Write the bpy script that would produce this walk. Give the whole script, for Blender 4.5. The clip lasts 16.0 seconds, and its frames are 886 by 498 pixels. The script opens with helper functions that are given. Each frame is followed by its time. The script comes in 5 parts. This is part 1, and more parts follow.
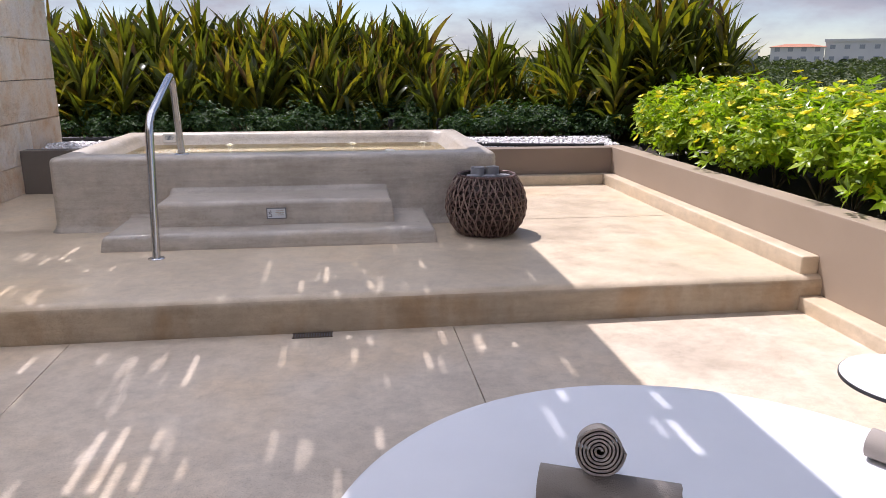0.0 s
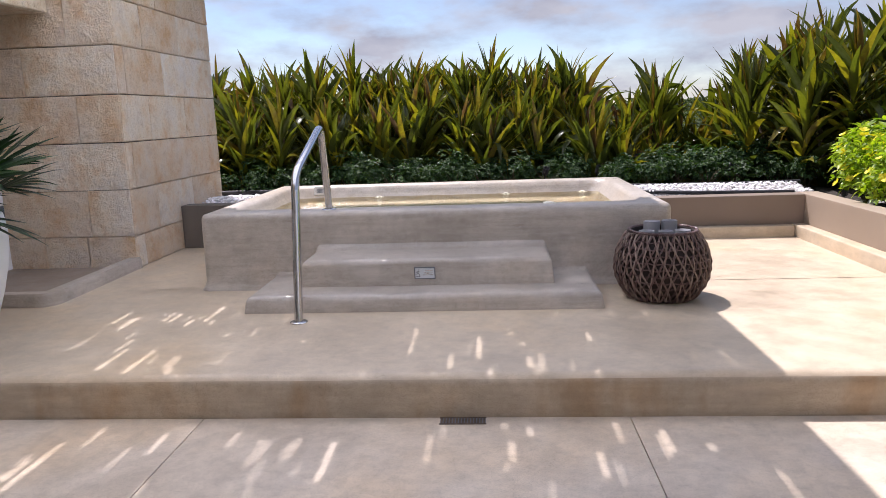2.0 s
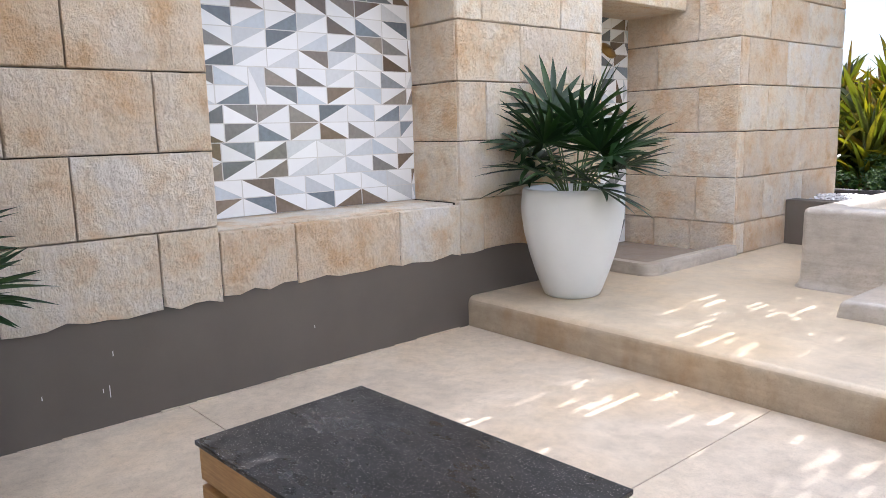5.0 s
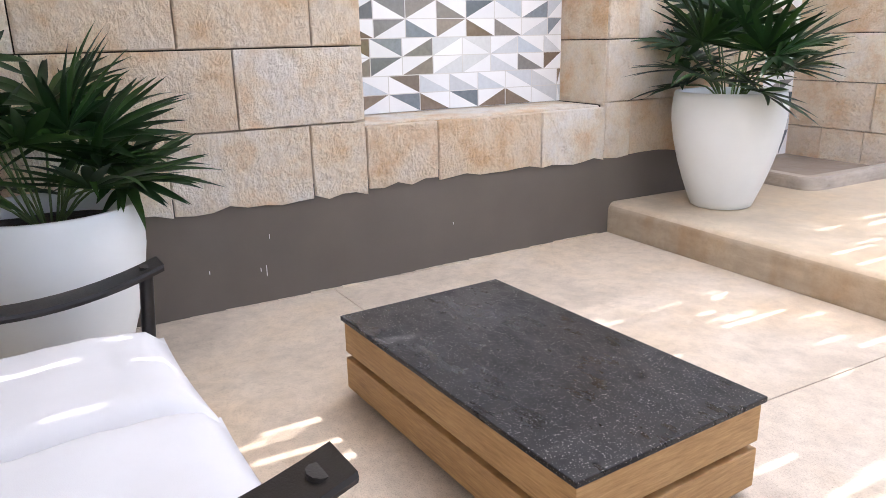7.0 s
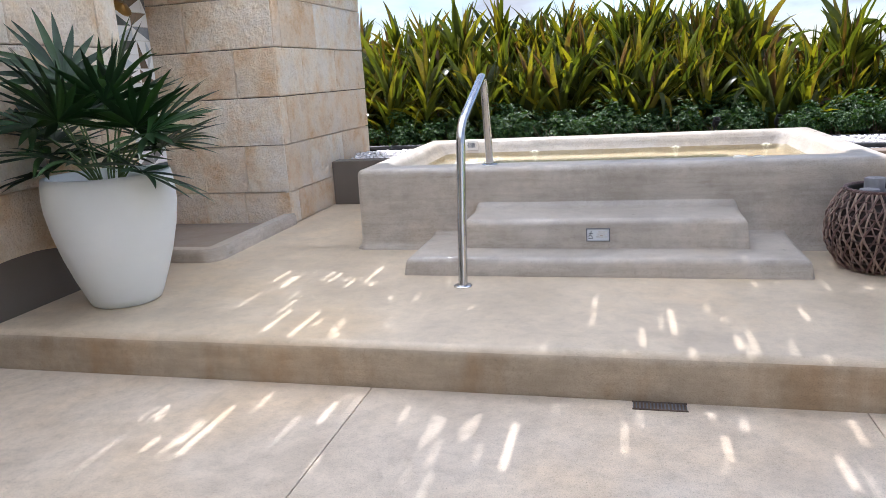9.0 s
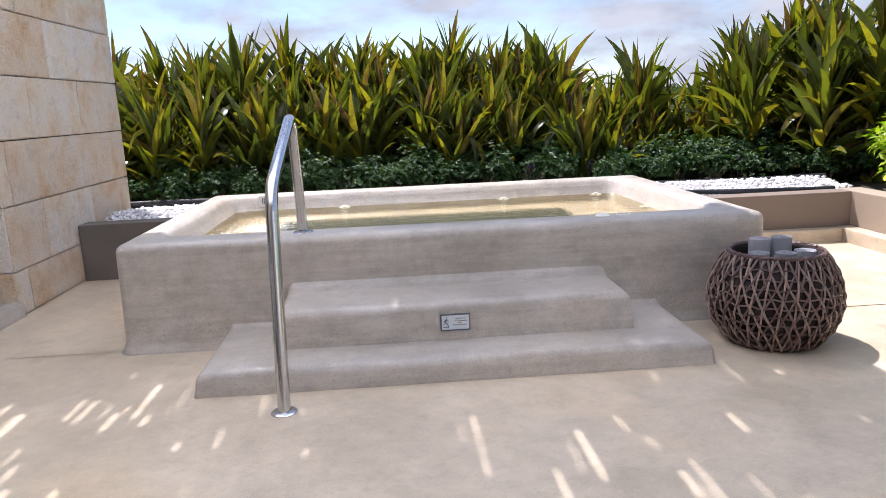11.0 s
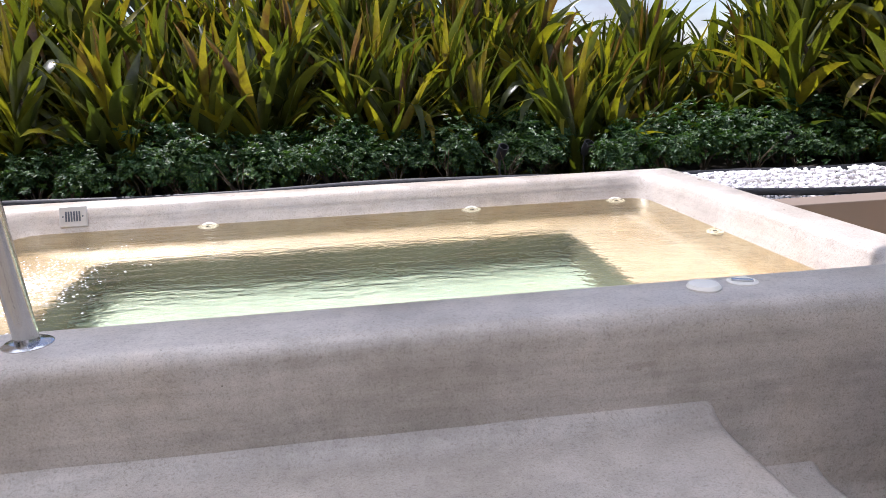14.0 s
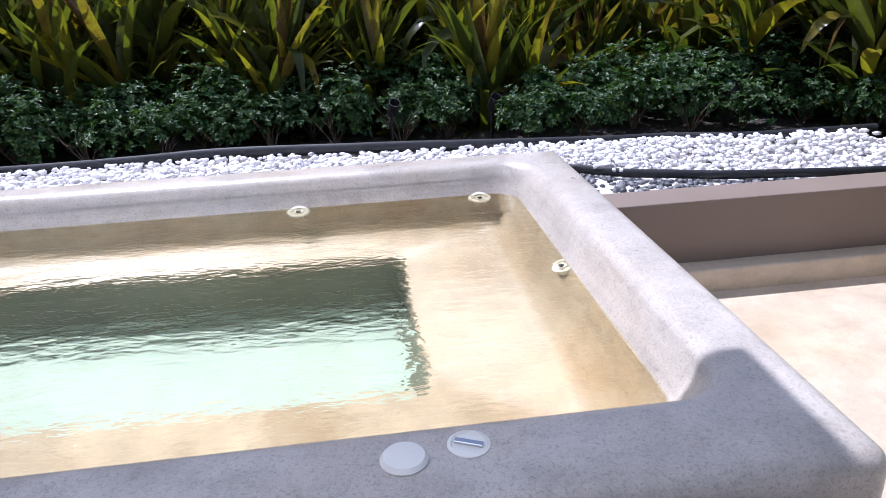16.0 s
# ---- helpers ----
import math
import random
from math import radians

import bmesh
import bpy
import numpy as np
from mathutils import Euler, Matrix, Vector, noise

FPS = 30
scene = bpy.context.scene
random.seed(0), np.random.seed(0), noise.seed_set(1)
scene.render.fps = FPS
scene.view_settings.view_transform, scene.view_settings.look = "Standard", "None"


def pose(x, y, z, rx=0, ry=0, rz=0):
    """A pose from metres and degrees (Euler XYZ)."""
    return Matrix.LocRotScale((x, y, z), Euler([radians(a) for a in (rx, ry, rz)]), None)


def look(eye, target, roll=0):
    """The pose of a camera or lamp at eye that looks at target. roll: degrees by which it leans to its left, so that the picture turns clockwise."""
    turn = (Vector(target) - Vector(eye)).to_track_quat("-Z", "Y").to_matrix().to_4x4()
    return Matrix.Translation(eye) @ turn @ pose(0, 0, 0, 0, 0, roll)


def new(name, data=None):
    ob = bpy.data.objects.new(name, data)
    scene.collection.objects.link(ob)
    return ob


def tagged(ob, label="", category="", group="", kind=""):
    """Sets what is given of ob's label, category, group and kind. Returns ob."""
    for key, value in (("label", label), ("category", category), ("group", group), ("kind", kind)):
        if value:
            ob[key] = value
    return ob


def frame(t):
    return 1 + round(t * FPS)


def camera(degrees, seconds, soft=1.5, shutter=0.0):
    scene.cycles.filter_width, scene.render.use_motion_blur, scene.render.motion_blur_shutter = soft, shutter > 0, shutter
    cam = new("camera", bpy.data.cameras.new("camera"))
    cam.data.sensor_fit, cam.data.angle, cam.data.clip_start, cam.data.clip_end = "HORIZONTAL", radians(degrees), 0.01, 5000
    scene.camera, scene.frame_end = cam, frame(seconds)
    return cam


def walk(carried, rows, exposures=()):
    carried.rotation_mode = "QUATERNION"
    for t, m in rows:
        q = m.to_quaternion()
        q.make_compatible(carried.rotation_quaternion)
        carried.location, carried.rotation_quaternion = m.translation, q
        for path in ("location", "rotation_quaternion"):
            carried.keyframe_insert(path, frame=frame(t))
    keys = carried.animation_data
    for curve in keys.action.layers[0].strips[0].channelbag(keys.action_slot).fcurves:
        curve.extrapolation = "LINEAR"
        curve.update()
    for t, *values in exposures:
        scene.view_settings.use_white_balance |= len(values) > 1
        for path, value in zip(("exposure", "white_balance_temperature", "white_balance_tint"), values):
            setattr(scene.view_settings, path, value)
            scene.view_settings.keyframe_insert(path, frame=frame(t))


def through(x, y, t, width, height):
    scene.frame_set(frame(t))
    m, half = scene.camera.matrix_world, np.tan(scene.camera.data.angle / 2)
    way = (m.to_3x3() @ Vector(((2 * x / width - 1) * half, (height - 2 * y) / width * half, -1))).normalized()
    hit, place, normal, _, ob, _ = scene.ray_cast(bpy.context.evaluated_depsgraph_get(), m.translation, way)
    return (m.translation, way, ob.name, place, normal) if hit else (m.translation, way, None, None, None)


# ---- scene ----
cam = camera(63.3, 16.0, soft=0.6)
PATH = [
    (0, (3.553, -3.723, 1.407), (3.816, -1.804, 0.91), 0.1),
    (0.5, (3.544, -3.613, 1.396), (3.799, -1.715, 0.821), 2.3),
    (1, (3.498, -3.326, 1.376), (3.768, -1.425, 0.816), -0.3),
    (1.5, (3.461, -3.243, 1.384), (3.528, -1.308, 0.883), -1.5),
    (2, (3.512, -3.154, 1.395), (3.371, -1.194, 1.026), -2.0),
    (2.5, (3.563, -3.084, 1.416), (3.268, -1.129, 1.113), -2.7),
    (3, (3.551, -3.131, 1.425), (3.093, -1.209, 1.117), -3.2),
    (3.5, (3.543, -3.151, 1.419), (2.877, -1.292, 1.102), -3.0),
    (4, (3.498, -3.199, 1.428), (2.568, -1.457, 1.112), -1.9),
    (4.5, (3.543, -3.2, 1.369), (2.284, -1.675, 1.067), -1.6),
    (5, (3.58, -3.21, 1.328), (2.067, -1.944, 1.003), -1.5),
    (5.2, (3.592, -3.225, 1.327), (2.006, -2.057, 0.981), -1.3),
    (7.3, (3.609, -3.231, 1.279), (1.925, -2.316, 0.708), -1.4),
    (7.5, (3.58, -3.215, 1.278), (1.998, -2.138, 0.697), -0.9),
    (8, (3.437, -3.151, 1.295), (2.239, -1.655, 0.724), -1.2),
    (8.5, (3.316, -3.079, 1.325), (2.521, -1.321, 0.798), -2.1),
    (9, (3.213, -2.829, 1.352), (2.724, -0.948, 0.881), -3.4),
    (9.5, (3.079, -2.634, 1.366), (2.835, -0.696, 0.939), -3.4),
    (10, (2.9, -2.403, 1.387), (2.827, -0.446, 0.984), -3.0),
    (10.2, (2.867, -2.286, 1.37), (2.837, -0.327, 0.972), -3.1),
    (12.3, (2.816, -0.851, 1.364), (3.095, 1.089, 0.965), -1.3),
    (12.5, (2.834, -0.706, 1.346), (3.121, 1.232, 0.944), -1.5),
    (13, (2.862, -0.342, 1.35), (3.155, 1.591, 0.929), -1.5),
    (13.5, (2.952, 0.019, 1.335), (3.251, 1.944, 0.88), -1.7),
    (14, (3.035, 0.315, 1.311), (3.305, 2.232, 0.809), -2.0),
    (14.5, (3.127, 0.632, 1.488), (3.364, 2.537, 0.928), -2.8),
    (15, (3.317, 0.697, 1.522), (3.524, 2.591, 0.914), -3.0),
    (15.5, (3.618, 0.778, 1.538), (3.823, 2.643, 0.844), -3.1),
    (16, (3.861, 0.905, 1.55), (4.087, 2.737, 0.78), -2.2),
]
EXPOSURES = [(0.0, 0.70, 6050, 22), (2.0, 0.85, 6050, 22), (3.5, 1.0, 5950, 19), (4.0, 1.15, 6000, 18), (5.0, 1.64, 6000, 17), (7.5, 1.93, 6200, 20), (8.5, 1.52, 6000, 17), (9.0, 1.30, 5800, 15),
             (10.0, 1.18, 5800, 16), (12.5, 1.15, 6000, 22), (13.5, 1.15, 5950, 22), (14.5, 0.98, 5650, 20), (16.0, 0.78, 5300, 22)]
walk(cam, [(t, look(eye, target, roll)) for t, eye, target, roll in PATH], EXPOSURES)

# ------------------------------------------------------------ light
SUN = Vector((-0.30, 0.45, 1.0)).normalized()      # towards the sun
elev = math.asin(SUN.z)
azim = math.atan2(SUN.x, SUN.y)

world = bpy.data.worlds.new("sky_world")
scene.world = world
world.use_nodes = True
wt = world.node_tree
wt.nodes.clear()
sky = wt.nodes.new("ShaderNodeTexSky")
sky.sky_type = "NISHITA"
sky.sun_disc = False
sky.sun_elevation = elev
sky.sun_rotation = azim
sky.air_density, sky.dust_density, sky.ozone_density = 1.0, 0.25, 2.0
bg = wt.nodes.new("ShaderNodeBackground")
bg.inputs["Strength"].default_value = 0.075
wo = wt.nodes.new("ShaderNodeOutputWorld")
# broken white cloud all over the sky
cl_co = wt.nodes.new("ShaderNodeTexCoord")
cl_map = wt.nodes.new("ShaderNodeMapping")
cl_map.inputs["Scale"].default_value = (1.0, 1.0, 2.6)
cl_noise = wt.nodes.new("ShaderNodeTexNoise")
cl_noise.inputs["Scale"].default_value = 4.2
cl_noise.inputs["Detail"].default_value = 9.0
cl_noise.inputs["Roughness"].default_value = 0.56
cl_ramp = wt.nodes.new("ShaderNodeValToRGB")
cl_ramp.color_ramp.elements[0].position, cl_ramp.color_ramp.elements[1].position = 0.40, 0.60
cl_mix = wt.nodes.new("ShaderNodeMix")
cl_mix.data_type = "RGBA"
cl_shade = wt.nodes.new("ShaderNodeTexNoise")
cl_shade.inputs["Scale"].default_value = 9.0
cl_shade.inputs["Detail"].default_value = 6.0
cl_tone = wt.nodes.new("ShaderNodeValToRGB")
cl_tone.color_ramp.elements[0].position, cl_tone.color_ramp.elements[1].position = 0.36, 0.62
cl_tone.color_ramp.elements[0].color, cl_tone.color_ramp.elements[1].color = (0.70, 0.74, 0.82, 1), (0.96, 0.98, 1.0, 1)
cl_gain = wt.nodes.new("ShaderNodeVectorMath")
cl_gain.operation = "SCALE"
cl_gain.inputs["Scale"].default_value = 4.5
wt.links.new(cl_map.outputs[0], cl_shade.inputs["Vector"])
wt.links.new(cl_shade.outputs["Fac"], cl_tone.inputs[0])
wt.links.new(cl_tone.outputs[0], cl_gain.inputs[0])
wt.links.new(cl_gain.outputs[0], cl_mix.inputs[7])
wt.links.new(cl_co.outputs["Generated"], cl_map.inputs[0])
wt.links.new(cl_map.outputs[0], cl_noise.inputs["Vector"])
wt.links.new(cl_noise.outputs["Fac"], cl_ramp.inputs[0])
wt.links.new(cl_ramp.outputs[0], cl_mix.inputs[0])
wt.links.new(sky.outputs[0], cl_mix.inputs[6])
wt.links.new(cl_mix.outputs[2], bg.inputs[0])
wt.links.new(bg.outputs[0], wo.inputs[0])

sun_data = bpy.data.lights.new("sun", "SUN")
sun_data.energy, sun_data.angle, sun_data.color = 3.8, radians(0.53), (1.0, 0.95, 0.88)
sun = new("sun", sun_data)
sun.matrix_world = look(SUN * 30, (0, 0, 0))


# ------------------------------------------------------------ materials
def nodes_of(name):
    m = bpy.data.materials.new(name)
    m.use_nodes = True
    t = m.node_tree
    t.nodes.clear()
    out = t.nodes.new("ShaderNodeOutputMaterial")
    p = t.nodes.new("ShaderNodeBsdfPrincipled")
    t.links.new(p.outputs[0], out.inputs[0])
    return m, t, p, out


def noise_tex(t, vec, scale, detail=4.0, rough=0.55, stretch=None):
    n = t.nodes.new("ShaderNodeTexNoise")
    n.inputs["Scale"].default_value = scale
    n.inputs["Detail"].default_value = detail
    n.inputs["Roughness"].default_value = rough
    if stretch:
        mp = t.nodes.new("ShaderNodeMapping")
        mp.inputs["Scale"].default_value = stretch
        t.links.new(vec, mp.inputs[0])
        vec = mp.outputs[0]
    t.links.new(vec, n.inputs["Vector"])
    return n.outputs["Fac"]


def ramp(t, fac, stops):
    r = t.nodes.new("ShaderNodeValToRGB")
    while len(r.color_ramp.elements) < len(stops):
        r.color_ramp.elements.new(0.5)
    for e, (pos, col) in zip(r.color_ramp.elements, stops):
        e.position, e.color = pos, (*col, 1)
    t.links.new(fac, r.inputs[0])
    return r.outputs[0]


def mix(t, a, b, fac, mode="MIX"):
    m = t.nodes.new("ShaderNodeMix")
    m.data_type, m.blend_type = "RGBA", mode
    for sock, v in ((m.inputs[0], fac), (m.inputs[6], a), (m.inputs[7], b)):
        if isinstance(v, (int, float)):
            sock.default_value = v
        elif isinstance(v, tuple):
            sock.default_value = (*v, 1)
        else:
            t.links.new(v, sock)
    return m.outputs[2]


def maths(t, op, a, b):
    m = t.nodes.new("ShaderNodeMath")
    m.operation = op
    for sock, v in zip(m.inputs, (a, b)):
        if isinstance(v, (int, float)):
            sock.default_value = v
        else:
            t.links.new(v, sock)
    return m.outputs[0]


def place_of(t):
    return t.nodes.new("ShaderNodeNewGeometry").outputs["Position"]


def island(t):
    return t.nodes.new("ShaderNodeNewGeometry").outputs["Random Per Island"]


def piece_random(t):
    return t.nodes.new("ShaderNodeObjectInfo").outputs["Random"]


def bump_to(t, p, height, strength, distance):
    b = t.nodes.new("ShaderNodeBump")
    b.inputs["Strength"].default_value = strength
    b.inputs["Distance"].default_value = distance
    t.links.new(height, b.inputs["Height"])
    t.links.new(b.outputs[0], p.inputs["Normal"])


def plain(name, col, rough=0.5, metal=0.0, vary=0.10, scale=6.0, bump=0.15, fine=90.0, depth=0.002, coat=0.0):
    """Paint, metal, plastic or cloth with mottling at two scales."""
    m, t, p, _ = nodes_of(name)
    v = place_of(t)
    big, small = noise_tex(t, v, scale), noise_tex(t, v, fine, 2)
    lo, hi = tuple(c * (1 - vary) for c in col), tuple(min(1, c * (1 + vary)) for c in col)
    c = ramp(t, big, [(0.3, lo), (0.7, hi)])
    c = mix(t, c, ramp(t, small, [(0.3, (0.8, 0.8, 0.8)), (0.7, (1, 1, 1))]), vary, "MULTIPLY")
    t.links.new(c, p.inputs["Base Color"])
    r = ramp(t, big, [(0.2, (rough * 0.85,) * 3), (0.8, (min(1, rough * 1.15),) * 3)])
    t.links.new(r, p.inputs["Roughness"])
    p.inputs["Metallic"].default_value = metal
    p.inputs["Coat Weight"].default_value = coat
    if bump:
        bump_to(t, p, small, bump, depth)
    return m


def concrete(name, col, rough=0.5, pits=0.5, rust=0.0, bump=0.25, wear=0.42, band=0.0):
    """Trowelled coloured plaster: clouds, trowel streaks, sand specks and small pits."""
    m, t, p, _ = nodes_of(name)
    v = place_of(t)
    cloud, mid, grain = noise_tex(t, v, 0.9, 6, 0.6), noise_tex(t, v, 5, 5, 0.6, (1, 1, 2.5)), noise_tex(t, v, 160, 3, 0.6)
    dark = tuple(c * k for c, k in zip(col, (0.76, 0.75, 0.74)))
    tint = tuple(c * k for c, k in zip(col, (1.06, 0.98, 0.86)))
    c = ramp(t, cloud, [(0.30, dark), (0.50, col), (0.72, tint)])
    c = mix(t, c, ramp(t, mid, [(0.30, (0.74, 0.73, 0.71)), (0.62, (1, 1, 1))]), 0.65, "MULTIPLY")
    c = mix(t, c, ramp(t, grain, [(0.28, (0.62, 0.60, 0.57)), (0.48, (1, 1, 1))]), 0.9 * pits, "MULTIPLY")
    patch = noise_tex(t, v, 13, 9, 0.8)
    c = mix(t, c, ramp(t, patch, [(0.34, (0.62, 0.61, 0.59)), (0.56, (1, 1, 1))]), wear, "MULTIPLY")
    sand = noise_tex(t, v, 420, 2, 0.7)
    c = mix(t, c, ramp(t, sand, [(0.36, (0.66, 0.64, 0.62)), (0.56, (1, 1, 1))]), 0.55, "MULTIPLY")
    if band:
        trowel = noise_tex(t, v, 3.0, 5, 0.65, (0.5, 0.5, 9))
        c = mix(t, c, ramp(t, trowel, [(0.34, (0.72, 0.71, 0.70)), (0.60, (1, 1, 1))]), band, "MULTIPLY")
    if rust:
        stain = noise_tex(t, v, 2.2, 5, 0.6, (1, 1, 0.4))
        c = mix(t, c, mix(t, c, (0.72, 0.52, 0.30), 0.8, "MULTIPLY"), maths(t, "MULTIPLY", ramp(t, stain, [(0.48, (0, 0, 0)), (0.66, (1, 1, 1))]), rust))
    vor = t.nodes.new("ShaderNodeTexVoronoi")
    vor.inputs["Scale"].default_value = 30
    t.links.new(v, vor.inputs["Vector"])
    hole = ramp(t, vor.outputs["Distance"], [(0.035, (0.25, 0.23, 0.2)), (0.075, (1, 1, 1))])
    gate = ramp(t, noise_tex(t, v, 7, 2), [(0.52, (0, 0, 0)), (0.6, (1, 1, 1))])
    c = mix(t, c, hole, maths(t, "MULTIPLY", gate, 0.9 * pits), "MULTIPLY")
    t.links.new(c, p.inputs["Base Color"])
    t.links.new(ramp(t, mid, [(0.3, (rough * 0.75,) * 3), (0.7, (min(1, rough * 1.25),) * 3)]), p.inputs["Roughness"])
    bump_to(t, p, maths(t, "ADD", maths(t, "MULTIPLY", mid, 1.0), maths(t, "MULTIPLY", grain, 0.25)), bump, 0.006)
    return m


def stone_mat():
    """Split-faced limestone, cream to ochre, each block of its own tone."""
    m, t, p, _ = nodes_of("limestone")
    v = place_of(t)
    shift = t.nodes.new("ShaderNodeVectorMath")
    shift.operation = "ADD"
    comb = t.nodes.new("ShaderNodeCombineXYZ")
    r = piece_random(t)
    for i in range(3):
        t.links.new(maths(t, "MULTIPLY", r, 31.0 + 7 * i), comb.inputs[i])
    t.links.new(v, shift.inputs[0])
    t.links.new(comb.outputs[0], shift.inputs[1])
    u = shift.outputs[0]
    cloud, vein, grain, chip = noise_tex(t, u, 3.2, 5, 0.65), noise_tex(t, u, 9, 6, 0.7), noise_tex(t, u, 70, 4, 0.6), noise_tex(t, u, 13, 7, 0.72, (1, 1.5, 0.8))
    tone = ramp(t, r, [(0.0, (0.76, 0.62, 0.48)), (0.25, (0.88, 0.79, 0.67)), (0.5, (0.81, 0.68, 0.54)), (0.75, (0.91, 0.85, 0.77)), (1.0, (0.88, 0.78, 0.65))])
    ochre = ramp(t, cloud, [(0.38, (1.0, 1.0, 1.0)), (0.52, (1.0, 0.94, 0.84)), (0.68, (0.90, 0.70, 0.48))])
    c = mix(t, tone, ochre, 1.0, "MULTIPLY")
    c = mix(t, c, ramp(t, vein, [(0.30, (0.70, 0.60, 0.50)), (0.48, (1, 1, 1))]), 0.45, "MULTIPLY")
    c = mix(t, c, ramp(t, grain, [(0.3, (0.8, 0.78, 0.74)), (0.6, (1, 1, 1))]), 0.5, "MULTIPLY")
    t.links.new(c, p.inputs["Base Color"])
    p.inputs["Roughness"].default_value = 0.86
    h = maths(t, "ADD", maths(t, "MULTIPLY", chip, 1.0), maths(t, "MULTIPLY", vein, 1.2))
    bump_to(t, p, maths(t, "ADD", h, maths(t, "MULTIPLY", grain, 0.25)), 1.0, 0.048)
    return m


def leaf_mat(name, stops, rough=0.4, through=0.35, glow=(1.1, 1.25, 0.35), gloss=0.5):
    """A leaf: each of its own green, light passing through it."""
    m, t, p, out = nodes_of(name)
    v = place_of(t)
    f = maths(t, "ADD", maths(t, "MULTIPLY", island(t), 0.75), maths(t, "MULTIPLY", noise_tex(t, v, 9, 3), 0.25))
    c = ramp(t, f, stops)
    c = mix(t, c, ramp(t, noise_tex(t, v, 55, 3), [(0.3, (0.72, 0.72, 0.66)), (0.6, (1, 1, 1))]), 0.6, "MULTIPLY")
    t.links.new(c, p.inputs["Base Color"])
    p.inputs["Roughness"].default_value = rough
    p.inputs["Specular IOR Level"].default_value = gloss
    tr = t.nodes.new("ShaderNodeBsdfTranslucent")
    t.links.new(mix(t, c, glow, 1.0, "MULTIPLY"), tr.inputs[0])
    ms = t.nodes.new("ShaderNodeMixShader")
    ms.inputs[0].default_value = through
    t.links.new(p.outputs[0], ms.inputs[1])
    t.links.new(tr.outputs[0], ms.inputs[2])
    t.links.new(ms.outputs[0], out.inputs[0])
    bump_to(t, p, noise_tex(t, v, 120, 2), 0.15, 0.002)
    return m


def by_piece(name, stops, rough=0.5, bump=0.2, fine=40.0, vary=0.3, per_island=False, gloss_coat=0.0):
    """Pieces that differ one from another: pebbles, tiles."""
    m, t, p, _ = nodes_of(name)
    v = place_of(t)
    c = ramp(t, island(t) if per_island else piece_random(t), stops)
    n = noise_tex(t, v, fine, 4, 0.65)
    c = mix(t, c, ramp(t, n, [(0.3, (0.7, 0.7, 0.7)), (0.65, (1, 1, 1))]), vary, "MULTIPLY")
    t.links.new(c, p.inputs["Base Color"])
    p.inputs["Roughness"].default_value = rough
    p.inputs["Coat Weight"].default_value = gloss_coat
    bump_to(t, p, n, bump, 0.004)
    return m


def wood_mat():
    m, t, p, _ = nodes_of("oak")
    v = place_of(t)
    g = noise_tex(t, v, 5, 6, 0.6, (2.2, 2.2, 26))
    f = noise_tex(t, v, 30, 4, 0.6, (1, 1, 14))
    c = ramp(t, g, [(0.30, (0.36, 0.20, 0.075)), (0.5, (0.47, 0.28, 0.11)), (0.7, (0.56, 0.35, 0.15))])
    c = mix(t, c, ramp(t, f, [(0.3, (0.7, 0.66, 0.6)), (0.6, (1, 1, 1))]), 0.6, "MULTIPLY")
    t.links.new(c, p.inputs["Base Color"])
    p.inputs["Roughness"].default_value = 0.5
    bump_to(t, p, f, 0.2, 0.002)
    return m


def granite_mat():
    m, t, p, _ = nodes_of("black_granite")
    v = place_of(t)
    cl, sm = noise_tex(t, v, 3.5, 5, 0.6), noise_tex(t, v, 5, 5, 0.65, (1, 2, 1))
    sp = noise_tex(t, v, 190, 2, 0.5)
    c = ramp(t, cl, [(0.3, (0.008, 0.008, 0.009)), (0.7, (0.022, 0.022, 0.024))])
    c = mix(t, c, ramp(t, sp, [(0.62, (0, 0, 0)), (0.72, (0.40, 0.38, 0.36))]), 0.8, "ADD")
    t.links.new(c, p.inputs["Base Color"])
    t.links.new(ramp(t, sm, [(0.35, (0.22,) * 3), (0.65, (0.50,) * 3)]), p.inputs["Roughness"])
    p.inputs["Specular IOR Level"].default_value = 0.28
    bump_to(t, p, sp, 0.03, 0.001)
    return m


def canopy_mat():
    """Thin unseen canopy, nearly all translucent, to fill the shade below with cool light."""
    m, t, p, out = nodes_of("translucent_fill")
    v = place_of(t)
    c = ramp(t, noise_tex(t, v, 40, 3, 0.6, (1, 0.2, 1)), [(0.3, (0.90, 0.93, 0.97)), (0.7, (0.95, 0.97, 0.99))])
    tr = t.nodes.new("ShaderNodeBsdfTranslucent")
    t.links.new(c, tr.inputs[0])
    t.links.new(c, p.inputs["Base Color"])
    p.inputs["Roughness"].default_value = 0.8
    ms = t.nodes.new("ShaderNodeMixShader")
    ms.inputs[0].default_value = 0.98
    t.links.new(p.outputs[0], ms.inputs[1])
    t.links.new(tr.outputs[0], ms.inputs[2])
    t.links.new(ms.outputs[0], out.inputs[0])
    return m


